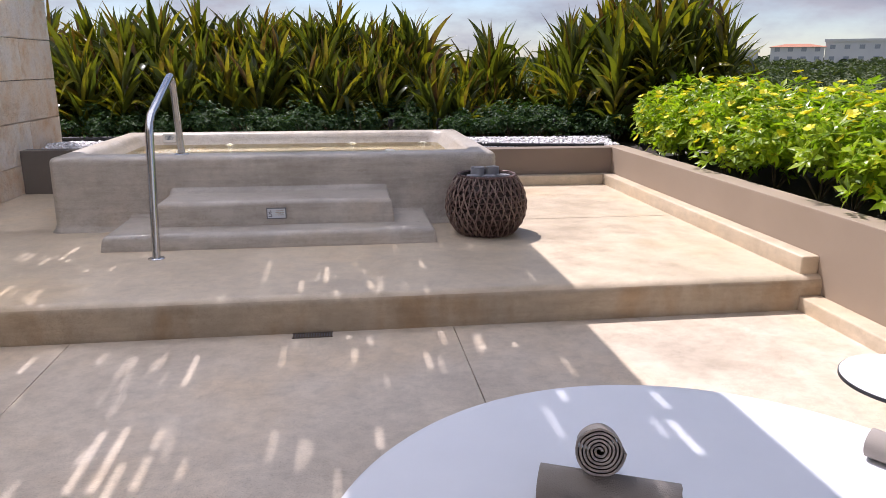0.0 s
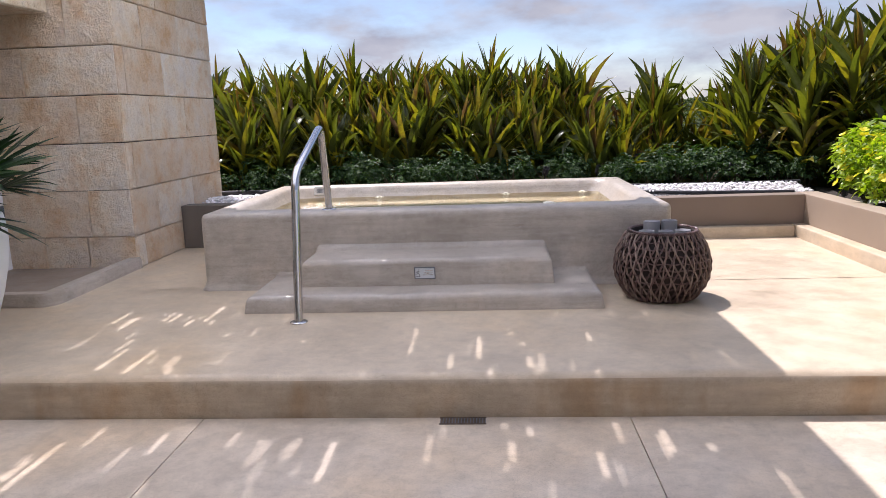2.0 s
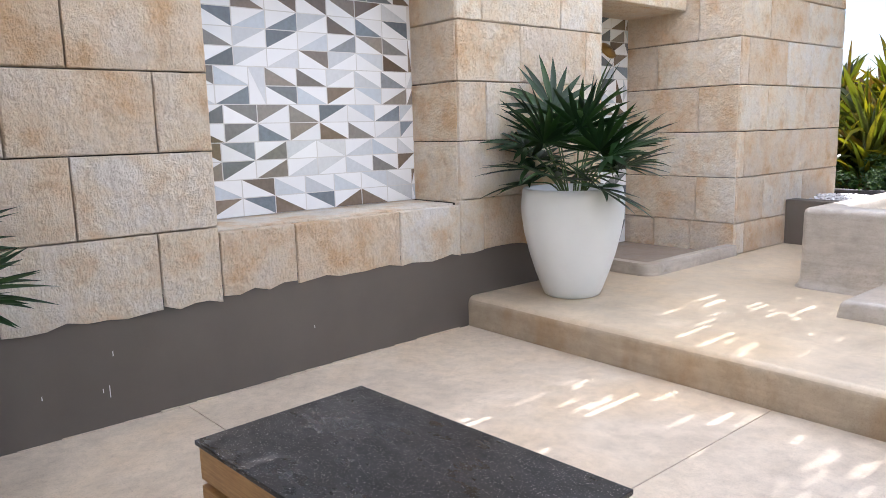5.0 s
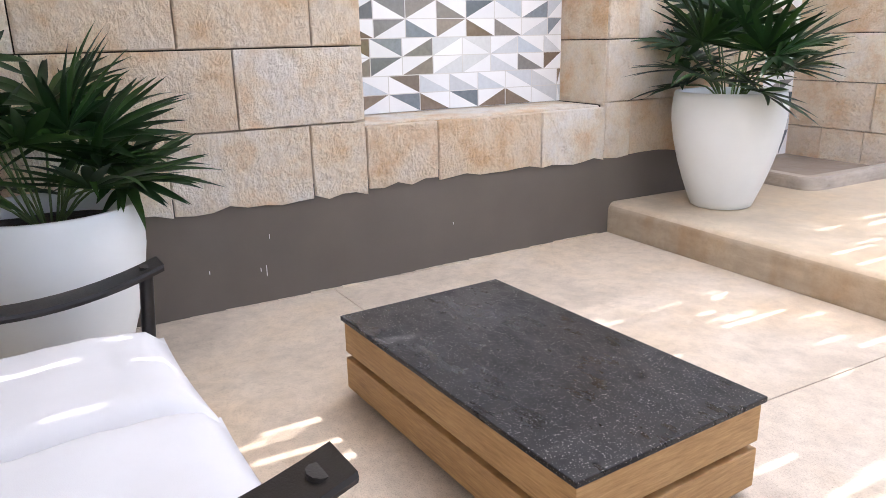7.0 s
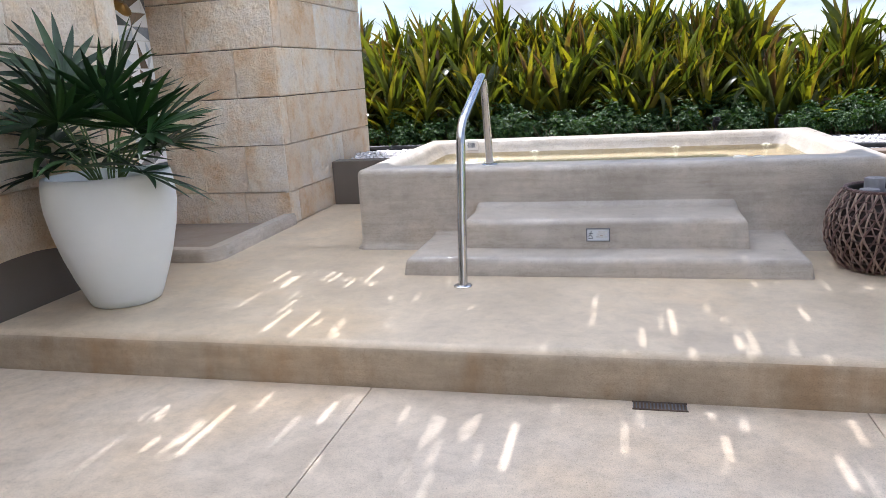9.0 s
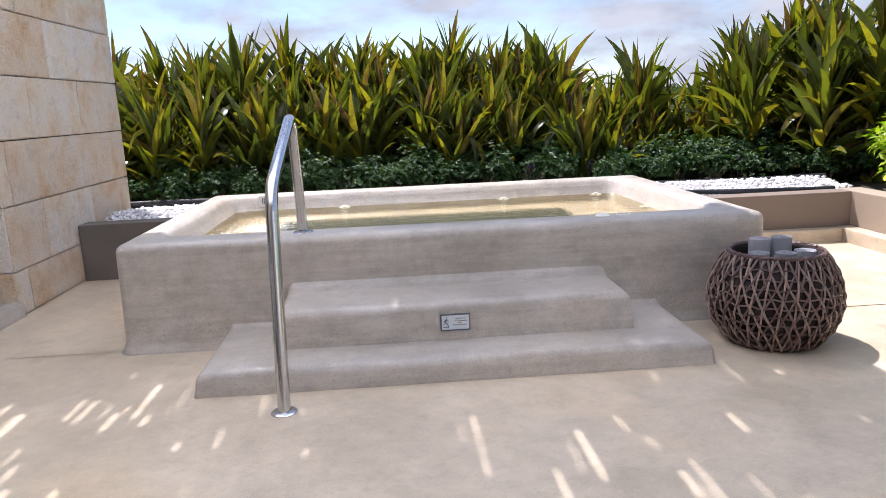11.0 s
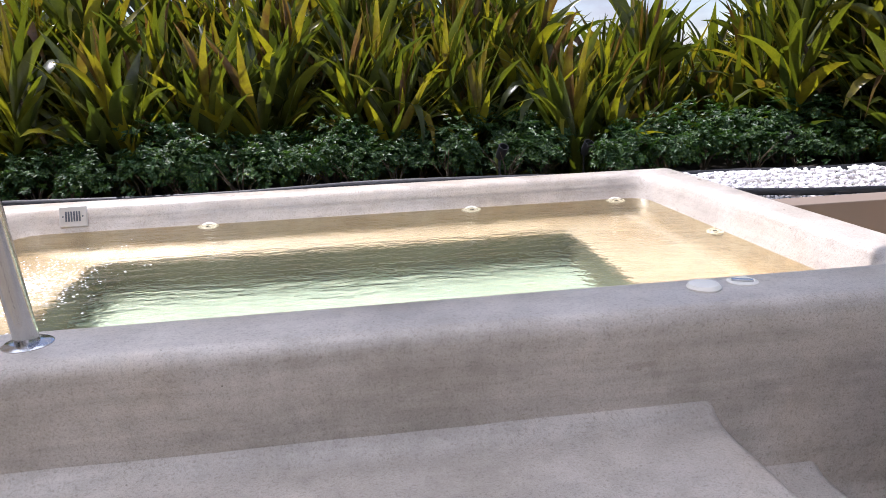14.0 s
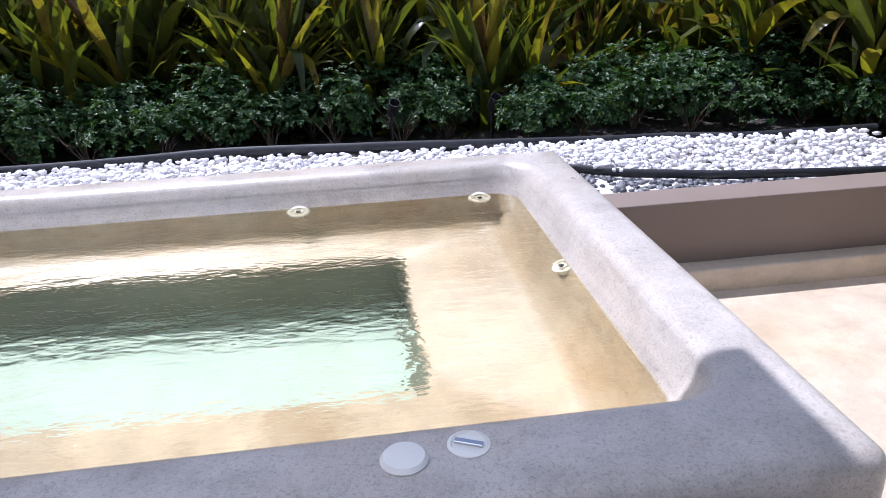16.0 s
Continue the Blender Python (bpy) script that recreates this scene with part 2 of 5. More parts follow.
def water_mat():
    m = bpy.data.materials.new("pool_water")
    m.use_nodes = True
    t = m.node_tree
    t.nodes.clear()
    out = t.nodes.new("ShaderNodeOutputMaterial")
    g = t.nodes.new("ShaderNodeBsdfGlass")
    g.inputs["Color"].default_value = (0.81, 0.80, 0.68, 1)
    g.inputs["Roughness"].default_value = 0.0
    g.inputs["IOR"].default_value = 1.33
    v = place_of(t)
    n = maths(t, "ADD", noise_tex(t, v, 9, 3, 0.5, (1, 2.2, 1)), maths(t, "MULTIPLY", noise_tex(t, v, 32, 2, 0.5, (1, 2, 1)), 0.35))
    b = t.nodes.new("ShaderNodeBump")
    b.inputs["Strength"].default_value = 0.38
    b.inputs["Distance"].default_value = 0.03
    t.links.new(n, b.inputs["Height"])
    t.links.new(b.outputs[0], g.inputs["Normal"])
    t.links.new(g.outputs[0], out.inputs[0])
    return m


M_PLASTER = concrete("sand_plaster", (0.68, 0.56, 0.405), 0.42, 0.6, bump=0.2)
M_FLOOR = concrete("sand_screed", (0.73, 0.62, 0.49), 0.40, 0.9, bump=0.5, wear=0.6)
# Riser: the platform's plaster darkened for its shade, with rust stains on top.
M_RISER = concrete("shaded_stained_plaster", (0.55, 0.455, 0.335), 0.6, 0.8, rust=0.8, band=0.4)
M_TUB = concrete("tub_plaster", (0.585, 0.525, 0.45), 0.36, 0.95, bump=0.22, wear=0.5, band=0.55)
# Tray tone holds both damp plaster and the shade inside the kerb.
M_TRAY = concrete("shaded_damp_tray_plaster", (0.33, 0.265, 0.21), 0.5, 0.7)
M_BENCH = concrete("wet_bench_plaster", (0.53, 0.435, 0.31), 0.4, 0.9, rust=0.6, bump=0.3, wear=0.8)
# Pit walls carry their shade in a darker grey-green than the tub.
M_PITWALL = concrete("pit_wall_shade_plaster", (0.27, 0.28, 0.20), 0.6, 0.5)
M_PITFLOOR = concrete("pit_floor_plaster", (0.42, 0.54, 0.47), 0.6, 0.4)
M_STONE = stone_mat()
M_JOINT = plain("joint_mortar", (0.10, 0.08, 0.06), 0.95)
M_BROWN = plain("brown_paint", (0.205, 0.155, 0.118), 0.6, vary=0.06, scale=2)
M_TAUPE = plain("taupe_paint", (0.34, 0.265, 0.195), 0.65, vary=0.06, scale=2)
M_DARKPL = plain("dark_grey_paint", (0.122, 0.104, 0.086), 0.55, vary=0.10, scale=2.5)
M_STEEL = plain("brushed_steel", (0.56, 0.56, 0.57), 0.20, 1.0, 0.04, 20, 0.05)
M_POT = plain("white_glaze", (0.80, 0.83, 0.82), 0.35, vary=0.02, bump=0.03)
M_SOIL = plain("dark_soil", (0.035, 0.026, 0.018), 0.95, vary=0.4, scale=18, bump=0.8, fine=60, depth=0.02)
M_WHITE = plain("white_vinyl", (0.80, 0.81, 0.84), 0.55, vary=0.015, bump=0.05)
M_CLOTH = plain("white_canvas", (0.68, 0.675, 0.67), 0.85, vary=0.03, bump=0.25, fine=400, depth=0.001)
M_TOWEL = plain("taupe_terry", (0.30, 0.265, 0.235), 0.95, vary=0.10, bump=0.6, fine=300, depth=0.003)
M_GREYTOWEL = plain("grey_terry", (0.27, 0.265, 0.275), 0.95, vary=0.10, bump=0.6, fine=300, depth=0.003)
M_LEATHER = plain("black_leather", (0.016, 0.014, 0.013), 0.42, vary=0.2, bump=0.3, fine=220)
M_BLACK = plain("black_rubber", (0.018, 0.018, 0.02), 0.55, vary=0.2)
M_WICKER = by_piece("dark_wicker", [(0, (0.13, 0.080, 0.062)), (0.5, (0.22, 0.15, 0.115)), (1, (0.30, 0.22, 0.17))], 0.45, per_island=True)
M_WICKERD = by_piece("red_brown_wicker", [(0, (0.055, 0.028, 0.024)), (0.5, (0.10, 0.052, 0.045)), (1, (0.14, 0.08, 0.068))], 0.4, per_island=True)
M_WICKERCORE = plain("wicker_core", (0.025, 0.016, 0.013), 0.8)
M_OAK = wood_mat()
M_GRANITE = granite_mat()
M_WATER = water_mat()
M_BRASS = plain("aged_brass", (0.40, 0.25, 0.08), 0.35, 0.9)
M_PLASTIC = plain("cream_plastic", (0.74, 0.70, 0.60), 0.4, vary=0.03, bump=0)
M_SIGN = plain("sign_plate", (0.62, 0.65, 0.68), 0.4, vary=0.03, bump=0)
M_INK = plain("sign_ink", (0.10, 0.11, 0.13), 0.5, vary=0.02, bump=0)
M_TILEW = by_piece("white_tile", [(0, (0.80, 0.80, 0.80)), (1, (0.88, 0.88, 0.88))], 0.16, 0.05, 20, 0.08, gloss_coat=0.5)
M_TILEC = by_piece("glass_tile", [(0, (0.12, 0.085, 0.06)), (0.18, (0.24, 0.18, 0.13)), (0.36, (0.12, 0.14, 0.155)), (0.55, (0.26, 0.30, 0.34)), (0.72, (0.30, 0.25, 0.20)), (0.88, (0.17, 0.19, 0.21)), (1, (0.34, 0.28, 0.22))], 0.12, 0.10, 34, 0.7, gloss_coat=0.6)
M_TILEP = by_piece("pale_glass_tile", [(0, (0.56, 0.58, 0.60)), (0.4, (0.66, 0.67, 0.68)), (0.7, (0.54, 0.60, 0.66)), (1, (0.70, 0.70, 0.69))], 0.12, 0.10, 34, 0.35, gloss_coat=0.6)
M_GRATE = plain("grate_metal", (0.60, 0.57, 0.52), 0.5, 0.4, 0.05)
M_PEBBASE = plain("pebble_sand", (0.62, 0.58, 0.56), 0.9, vary=0.2, scale=30, bump=0.8, fine=70, depth=0.01)
M_FOAM = plain("water_foam", (0.85, 0.88, 0.88), 0.2, bump=0)
M_RUST = plain("rusty_steel", (0.13, 0.095, 0.07), 0.75, 0.3, 0.4, 30)
M_GROUT = plain("pale_grout", (0.60, 0.58, 0.55), 0.9)
M_PEBBLE = by_piece("white_pebble", [(0, (0.72, 0.68, 0.66)), (0.5, (0.82, 0.79, 0.78)), (1, (0.88, 0.86, 0.86))], 0.6, per_island=True)
M_PEBBLED = by_piece("dark_pebble", [(0, (0.06, 0.065, 0.07)), (0.6, (0.12, 0.125, 0.13)), (1, (0.22, 0.21, 0.21))], 0.55, per_island=True)
M_TI = leaf_mat("ti_leaf", [(0.0, (0.034, 0.046, 0.014)), (0.30, (0.070, 0.086, 0.018)), (0.54, (0.13, 0.14, 0.016)), (0.72, (0.28, 0.245, 0.016)), (0.85, (0.12, 0.058, 0.028)), (1.0, (0.066, 0.084, 0.020))], 0.32, 0.48, (1.15, 1.25, 0.32))
M_SHRUB = leaf_mat("shrub_leaf", [(0.0, (0.022, 0.055, 0.018)), (0.6, (0.042, 0.092, 0.026)), (0.9, (0.09, 0.15, 0.03)), (1, (0.17, 0.20, 0.035))], 0.45, 0.30, gloss=0.28)
M_LIME = leaf_mat("allamanda_leaf", [(0.0, (0.12, 0.22, 0.010)), (0.5, (0.30, 0.42, 0.012)), (1, (0.50, 0.58, 0.02))], 0.35, 0.5)
M_PALM = leaf_mat("palm_leaf", [(0.0, (0.006, 0.019, 0.007)), (0.6, (0.013, 0.040, 0.011)), (1, (0.034, 0.078, 0.016))], 0.42, 0.14, gloss=0.32)
M_STEM = plain("plant_stem", (0.12, 0.085, 0.05), 0.85, vary=0.3, scale=20)
M_PETIOLE = plain("green_stalk", (0.06, 0.10, 0.025), 0.6, vary=0.2, scale=20)
M_PETAL = leaf_mat("yellow_petal", [(0.0, (0.80, 0.66, 0.01)), (1, (0.88, 0.78, 0.02))], 0.5, 0.3, (1.0, 1.0, 0.5))
M_WOODS = leaf_mat("woods_leaf", [(0.0, (0.05, 0.08, 0.03)), (0.6, (0.09, 0.12, 0.045)), (1, (0.15, 0.165, 0.075))], 0.8, 0.25)
M_GROUND = plain("scrub_ground", (0.10, 0.115, 0.05), 0.95, vary=0.5, scale=0.15, fine=2)
M_FARWALL = plain("far_white_wall", (0.86, 0.80, 0.76), 0.8, vary=0.04, scale=0.3)
M_FARROOF = plain("far_clay_roof", (0.45, 0.20, 0.12), 0.8, vary=0.1, scale=0.5)
M_FARGLASS = plain("far_window", (0.42, 0.42, 0.44), 0.2, vary=0.1)
M_CEIL = canopy_mat()
M_PLAINWALL = plain("pale_plaster", (0.78, 0.75, 0.70), 0.85)


# ------------------------------------------------------------ building tools
def finish(me, mat, smooth=None):
    me.materials.append(mat)
    if smooth is not None:
        me.polygons.foreach_set("use_smooth", [True] * len(me.polygons))
        me.set_sharp_from_angle(angle=radians(smooth))
    return me


def mesh_of(name, bm, mat, smooth=None):
    bmesh.ops.recalc_face_normals(bm, faces=bm.faces)
    me = bpy.data.meshes.new(name)
    bm.to_mesh(me)
    bm.free()
    return finish(me, mat, smooth)


def data_mesh(name, verts, faces, mat, smooth=None):
    me = bpy.data.meshes.new(name)
    me.from_pydata([tuple(v) for v in verts], [], faces)
    me.update()
    return finish(me, mat, smooth)


def part(name, src, mat=None, parent=None, label="", smooth=None, m=None):
    """ONE mesh object from a bmesh or a ready mesh, under a thing or a part."""
    me = src if isinstance(src, bpy.types.Mesh) else mesh_of(name, src, mat, smooth)
    ob = new(name, me)
    if parent is not None:
        ob.parent = parent
    if m is not None:
        ob.matrix_basis = m
    if label:
        tagged(ob, label)
    return ob


def thing(name, m, label, category, group="", kind=""):
    ob = new(name)
    ob.empty_display_size = 0.1
    ob.matrix_basis = m
    return tagged(ob, label, category, group, kind)


def struct(name, bm, mat, label, category, smooth=None):
    return tagged(part(name, bm, mat, None, "", smooth), label, category, "", "structure")


def box(bm, x0, x1, y0, y1, z0, z1, bevel=0.0, segs=2):
    b = bmesh.new()
    bmesh.ops.create_cube(b, size=1)
    for v in b.verts:
        v.co = ((x0 + x1) / 2 + v.co.x * (x1 - x0), (y0 + y1) / 2 + v.co.y * (y1 - y0), (z0 + z1) / 2 + v.co.z * (z1 - z0))
    if bevel:
        bmesh.ops.bevel(b, geom=list(b.edges), offset=bevel, segments=segs, profile=0.5, affect="EDGES")
    me = bpy.data.meshes.new("tmp")
    b.to_mesh(me)
    b.free()
    bm.from_mesh(me)
    bpy.data.meshes.remove(me)
    return bm


def boxed(*a, **k):
    return box(bmesh.new(), *a, **k)


def lathe(profile, segs=48, cap_low=True, cap_top=False, bm=None, at=(0, 0, 0)):
    bm = bm or bmesh.new()
    rings = []
    for r, z in profile:
        rings.append([bm.verts.new((at[0] + r * math.cos(2 * math.pi * i / segs), at[1] + r * math.sin(2 * math.pi * i / segs), at[2] + z)) for i in range(segs)])
    for a, b in zip(rings, rings[1:]):
        for i in range(segs):
            bm.faces.new((a[i], a[(i + 1) % segs], b[(i + 1) % segs], b[i]))
    if cap_low:
        bm.faces.new(rings[0][::-1])
    if cap_top:
        bm.faces.new(rings[-1])
    return bm


def tube(pts, radius, segs=10, bm=None, closed_ends=True, flat=1.0):
    """A pipe along points; radius may be a list."""
    bm = bm or bmesh.new()
    pts = [Vector(p) for p in pts]
    rad = radius if isinstance(radius, (list, tuple)) else [radius] * len(pts)
    up, rings = None, []
    for i, p in enumerate(pts):
        d = (pts[min(i + 1, len(pts) - 1)] - pts[max(i - 1, 0)]).normalized()
        if up is None:
            up = Vector((0, 0, 1)) if abs(d.z) < 0.9 else Vector((1, 0, 0))
        side = d.cross(up).normalized()
        up = side.cross(d).normalized()
        rings.append([bm.verts.new(p + rad[i] * (math.cos(2 * math.pi * k / segs) * side + flat * math.sin(2 * math.pi * k / segs) * up)) for k in range(segs)])
    for a, b in zip(rings, rings[1:]):
        for k in range(segs):
            bm.faces.new((a[k], a[(k + 1) % segs], b[(k + 1) % segs], b[k]))
    if closed_ends:
        bm.faces.new(rings[0][::-1])
        bm.faces.new(rings[-1])
    return bm


def rounded_path(pts, radius, steps=7):
    out = [Vector(pts[0])]
    for a, b, c in zip(pts, pts[1:], pts[2:]):
        a, b, c = Vector(a), Vector(b), Vector(c)
        p, q = b + (a - b).normalized() * radius, b + (c - b).normalized() * radius
        for i in range(steps + 1):
            s = i / steps
            out.append((1 - s) ** 2 * p + 2 * s * (1 - s) * b + s * s * q)
    return out + [Vector(pts[-1])]


def spline(pts, n):
    """Catmull-Rom through points."""
    P = [Vector(p) for p in pts]
    P = [2 * P[0] - P[1]] + P + [2 * P[-1] - P[-2]]
    out = []
    for a, b, c, d in zip(P, P[1:], P[2:], P[3:]):
        for i in range(n):
            s = i / n
            out.append(0.5 * (2 * b + (c - a) * s + (2 * a - 5 * b + 4 * c - d) * s * s + (3 * b - a - 3 * c + d) * s ** 3))
    return out + [P[-2]]


def round_rect(x0, x1, y0, y1, r, z, n=6):
    out = []
    for cx, cy, a0 in ((x1 - r, y0 + r, -90), (x1 - r, y1 - r, 0), (x0 + r, y1 - r, 90), (x0 + r, y0 + r, 180)):
        for i in range(n + 1):
            a = radians(a0 + 90 * i / n)
            out.append((cx + r * math.cos(a), cy + r * math.sin(a), z))
    return out


# ------------------------------------------------------------ setting: floors and platform
P = 0.205                     # platform height
floor = struct("floor", boxed(-0.1, 6.4, -6.6, 0.05, -0.35, -0.095), M_JOINT, "sand-coloured screed terrace floor in large jointed slabs", "floor")


def fall(y):
    """How far the floor lies below its level along the stone wall."""
    return -float(np.interp(-y, (0.0, 1.0, 2.8, 6.6), (0.0, 0.022, 0.058, 0.075)))


def slab(x0, x1, y0, y1):
    bm = boxed(x0, x1, y0, y1, -0.15, 0.0)
    if x0 < 1.0:
        bmesh.ops.bisect_plane(bm, geom=list(bm.verts) + list(bm.edges) + list(bm.faces), plane_co=(1.15, 0, 0), plane_no=(1, 0, 0))
    bmesh.ops.bevel(bm, geom=[e for e in bm.edges if all(v.co.z > -0.01 for v in e.verts) and len(e.link_faces) == 2 and e.calc_face_angle(0) > 0.5], offset=0.002, segments=1, affect="EDGES")
    for v in bm.verts:
        if v.co.z > -0.1:
            v.co.z += fall(v.co.y) * max(0.0, 1 - v.co.x / 1.15)
    part("slab", bm, M_FLOOR, floor)


G = 0.0018
for xa, xb in ((0.0, 2.11), (2.11, 4.12), (4.12, 6.36)):
    for ya, yb in ((-6.5, -3.95), (-3.95, -1.965), (-1.965, 0.0)):
        slab(xa + G, xb - G, ya + G, yb - (G if yb < 0 else 0.004))


def platform():
    """The raised terrace: a slab with a softly rounded, slightly uneven front edge."""
    bm = bmesh.new()
    n = 60
    prof = [(0.0, -0.2), (0.0, P - 0.06)] + [(0.055 * (1 - math.cos(radians(a))), P - 0.055 + 0.055 * math.sin(radians(a))) for a in (15, 35, 55, 75, 90)] + [(0.4, P), (1.80, P)]
    rows = []
    for i in range(n + 1):
        x = -0.02 + 6.38 * i / n
        w = 0.006 * noise.noise((x * 1.7, 0, 0)) + 0.003 * noise.noise((x * 6, 3, 0))
        rows.append([bm.verts.new((x, y + (w if y < 0.1 else 0), z)) for y, z in prof])
    for a, b in zip(rows, rows[1:]):
        for j in range(len(prof) - 1):
            f = bm.faces.new((a[j], b[j], b[j + 1], a[j + 1]))
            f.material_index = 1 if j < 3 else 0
    for xa, xb in ((-0.9, 1.47), (4.67, 6.36)):
        q = [bm.verts.new(p) for p in ((xa, 1.79, P), (xb, 1.79, P), (xb, 3.9, P), (xa, 3.9, P))]
        bm.faces.new(q)
    me = mesh_of("platform", bm, M_PLASTER, 50)
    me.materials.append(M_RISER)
    return tagged(part("platform", me), "raised sand-plaster terrace platform with a rounded stained edge, its riser darkened for shade", "platform", "", "structure")


platform()


# ------------------------------------------------------------ setting: stone wall, column, niche, shower
COURSES = (0.505, 0.867, 1.255, 1.643, 2.031, 2.419, 2.807, 3.195, 3.39)
rnd = random.Random(7)


def block(parent, origin, along, out, u0, u1, z0, z1, depth=0.06, wavy_foot=False):
    """One split-faced stone: a chamfered block whose outline and face are uneven."""
    g, ch = 0.0032, rnd.uniform(0.004, 0.010)
    u0, u1, z0, z1 = u0 + g, u1 - g, z0 + g, z1 - g
    nu, nz = max(2, min(9, round((u1 - u0) / 0.085))), max(2, min(5, round((z1 - z0) / 0.085)))
    verts, faces = [], []

    def put(u, z, d):
        verts.append(Vector(origin) + u * along + Vector((0, 0, z)) + d * out)
        return len(verts) - 1
    face = []
    for j in range(nz + 1):
        row = []
        for i in range(nu + 1):
            u, z = u0 + (u1 - u0) * i / nu, z0 + (z1 - z0) * j / nz
            edge_u, edge_z = i in (0, nu), j in (0, nz)
            if edge_u:
                u += (ch if i == 0 else -ch) * rnd.uniform(0.4, 1.2)
            if edge_z:
                z += (ch if j == 0 else -ch) * rnd.uniform(0.4, 1.2)
                if wavy_foot and j == 0:
                    z += rnd.uniform(-0.022, 0.010)
            row.append(put(u, z, 0.0 + rnd.uniform(-0.003, 0.003) + (0.0 if edge_u or edge_z else rnd.uniform(-0.002, 0.007))))
        face.append(row)
    for j in range(nz):
        for i in range(nu):
            faces.append((face[j][i], face[j][i + 1], face[j + 1][i + 1], face[j + 1][i]))
    rim = [face[0][i] for i in range(nu + 1)] + [face[j][nu] for j in range(1, nz + 1)] + [face[nz][i] for i in range(nu - 1, -1, -1)] + [face[j][0] for j in range(nz - 1, 0, -1)]
    def clampv(k, d):
        c = verts[k] - Vector(origin)
        u, z = c.dot(along), c.z
        u = u0 if u < u0 + 2 * ch else u1 if u > u1 - 2 * ch else u
        z = z if (wavy_foot and z < z0 + 2 * ch) else z0 if z < z0 + 2 * ch else z1 if z > z1 - 2 * ch else z
        return put(u, z, d)
    mid = [clampv(k, -ch) for k in rim]
    back = [clampv(k, -depth) for k in rim]
    for a, b in ((rim, mid), (mid, back)):
        for k in range(len(a)):
            l = (k + 1) % len(a)
            faces.append((a[l], a[k], b[k], b[l]))
    part("stone_block", data_mesh("stone_block", verts, faces, M_STONE), parent=parent)


def course(parent, origin, along, out, u0, u1, z0, z1, joints, depth=0.06, wavy_foot=False):
    us = [u0] + [j for j in joints if u0 + 0.05 < j < u1 - 0.05] + [u1]
    for a, b in zip(us, us[1:]):
        block(parent, origin, along, out, a, b, z0, z1, depth, wavy_foot)


Y, X = Vector((0, 1, 0)), Vector((1, 0, 0))
NY0, NY1, NX = -1.73, -0.064, -0.48           # niche
SY0, SY1, SX = 1.43, 2.596, -0.60             # shower recess
CX, CY0, CY1 = 0.53, 2.596, 4.60              # column

core = bmesh.new()
box(core, -0.45, -0.045, -6.6, NY0 - 0.045, 0.0, 3.39)
box(core, -0.85, -0.545, NY0 - 0.045, NY1 + 0.045, 0.0, 3.39)
box(core, -0.545, -0.045, NY0 - 0.045, NY1 + 0.045, 0.0, 0.79)
box(core, -0.545, -0.045, NY0 - 0.045, NY1 + 0.045, 2.50, 3.39)
box(core, -0.85, -0.045, NY1 + 0.045, SY0 - 0.045, 0.0, 3.39)
box(core, -0.85, -0.66, SY0 - 0.045, SY1, 0.0, 3.39)
box(core, -0.66, -0.045, SY0 - 0.045, SY1, 2.34, 3.39)
wall_west = struct("wall_west", core, M_JOINT, "cream split-faced limestone wall with a tiled niche", "wall")
JOINTS = {0: (-5.6, -4.9, -4.1, -3.45, -2.75, -2.04, -1.29, -0.565, 0.151, 0.86), 1: (-5.9, -5.1, -4.4, -3.7, -3.05, -2.40, 0.62, 1.1),
          2: (-5.4, -4.6, -4.0, -3.3, -2.65, -2.0, 0.19, 0.82), 3: (-5.8, -5.0, -4.2, -3.6, -3.0, -2.37, 0.52, 1.23),
          4: (-5.3, -4.7, -3.9, -3.2, -2.6, -1.98, 0.16, 0.95), 5: (-5.6, -4.8, -4.1, -3.4, -2.8, -2.2, -1.4, -0.7, 0.1, 0.8, 1.4, 1.9), 6: (-5, -4, -3, -2.2, -1.5, -0.6, 0.3, 1.1, 1.8), 7: (-4, -2.5, -1, 0.6)}
face_o = Vector((0.012, 0, 0))
for k, js in JOINTS.items():
    z0, z1 = COURSES[k], COURSES[k + 1]
    if k == 0:
        course(wall_west, face_o, Y, X, -6.5, NY0, z0 - 0.022, z1, js, wavy_foot=True)
        course(wall_west, face_o, Y, X, NY0, NY1, z0 - 0.004, 0.838, js, wavy_foot=True)
        course(wall_west, face_o, Y, X, NY1, SY0, z0, z1, js, wavy_foot=True)
    elif k < 5:
        course(wall_west, face_o, Y, X, -6.5, NY0, z0, z1, js)
        course(wall_west, face_o, Y, X, NY1, SY0, z0, z1 if k < 4 else 2.29, js)
        if k == 4:
            course(wall_west, face_o, Y, X, NY1, SY1, 2.29, z1, (0.45, 1.2, 1.75))
    else:
        course(wall_west, face_o, Y, X, -6.5, SY1, z0, z1, js)
# niche: sides, head and sill
for k in range(1, 6):
    z0, z1 = (0.846 if k == 1 else COURSES[k]), min(COURSES[k + 1], 2.5)
    course(wall_west, Vector((0, NY1 - 0.004, 0)), -X, -Y, 0.004, -NX, z0, z1, ())
    course(wall_west, Vector((0, NY0 + 0.004, 0)), -X, Y, 0.004, -NX, z0, z1, ())
sill = bmesh.new()
for i in range(3):
    a, b = NY0 + (NY1 - NY0) * i / 3, NY0 + (NY1 - NY0) * (i + 1) / 3
    box(sill, NX - 0.03, -0.052, a + 0.002, b - 0.002, 0.78, 0.846, 0.006, 1)
part("sill", sill, M_STONE, wall_west, "rough limestone niche sill")
part("niche_head", boxed(NX - 0.03, -0.05, NY0, NY1, 2.45, 2.52), M_STONE, wall_west)
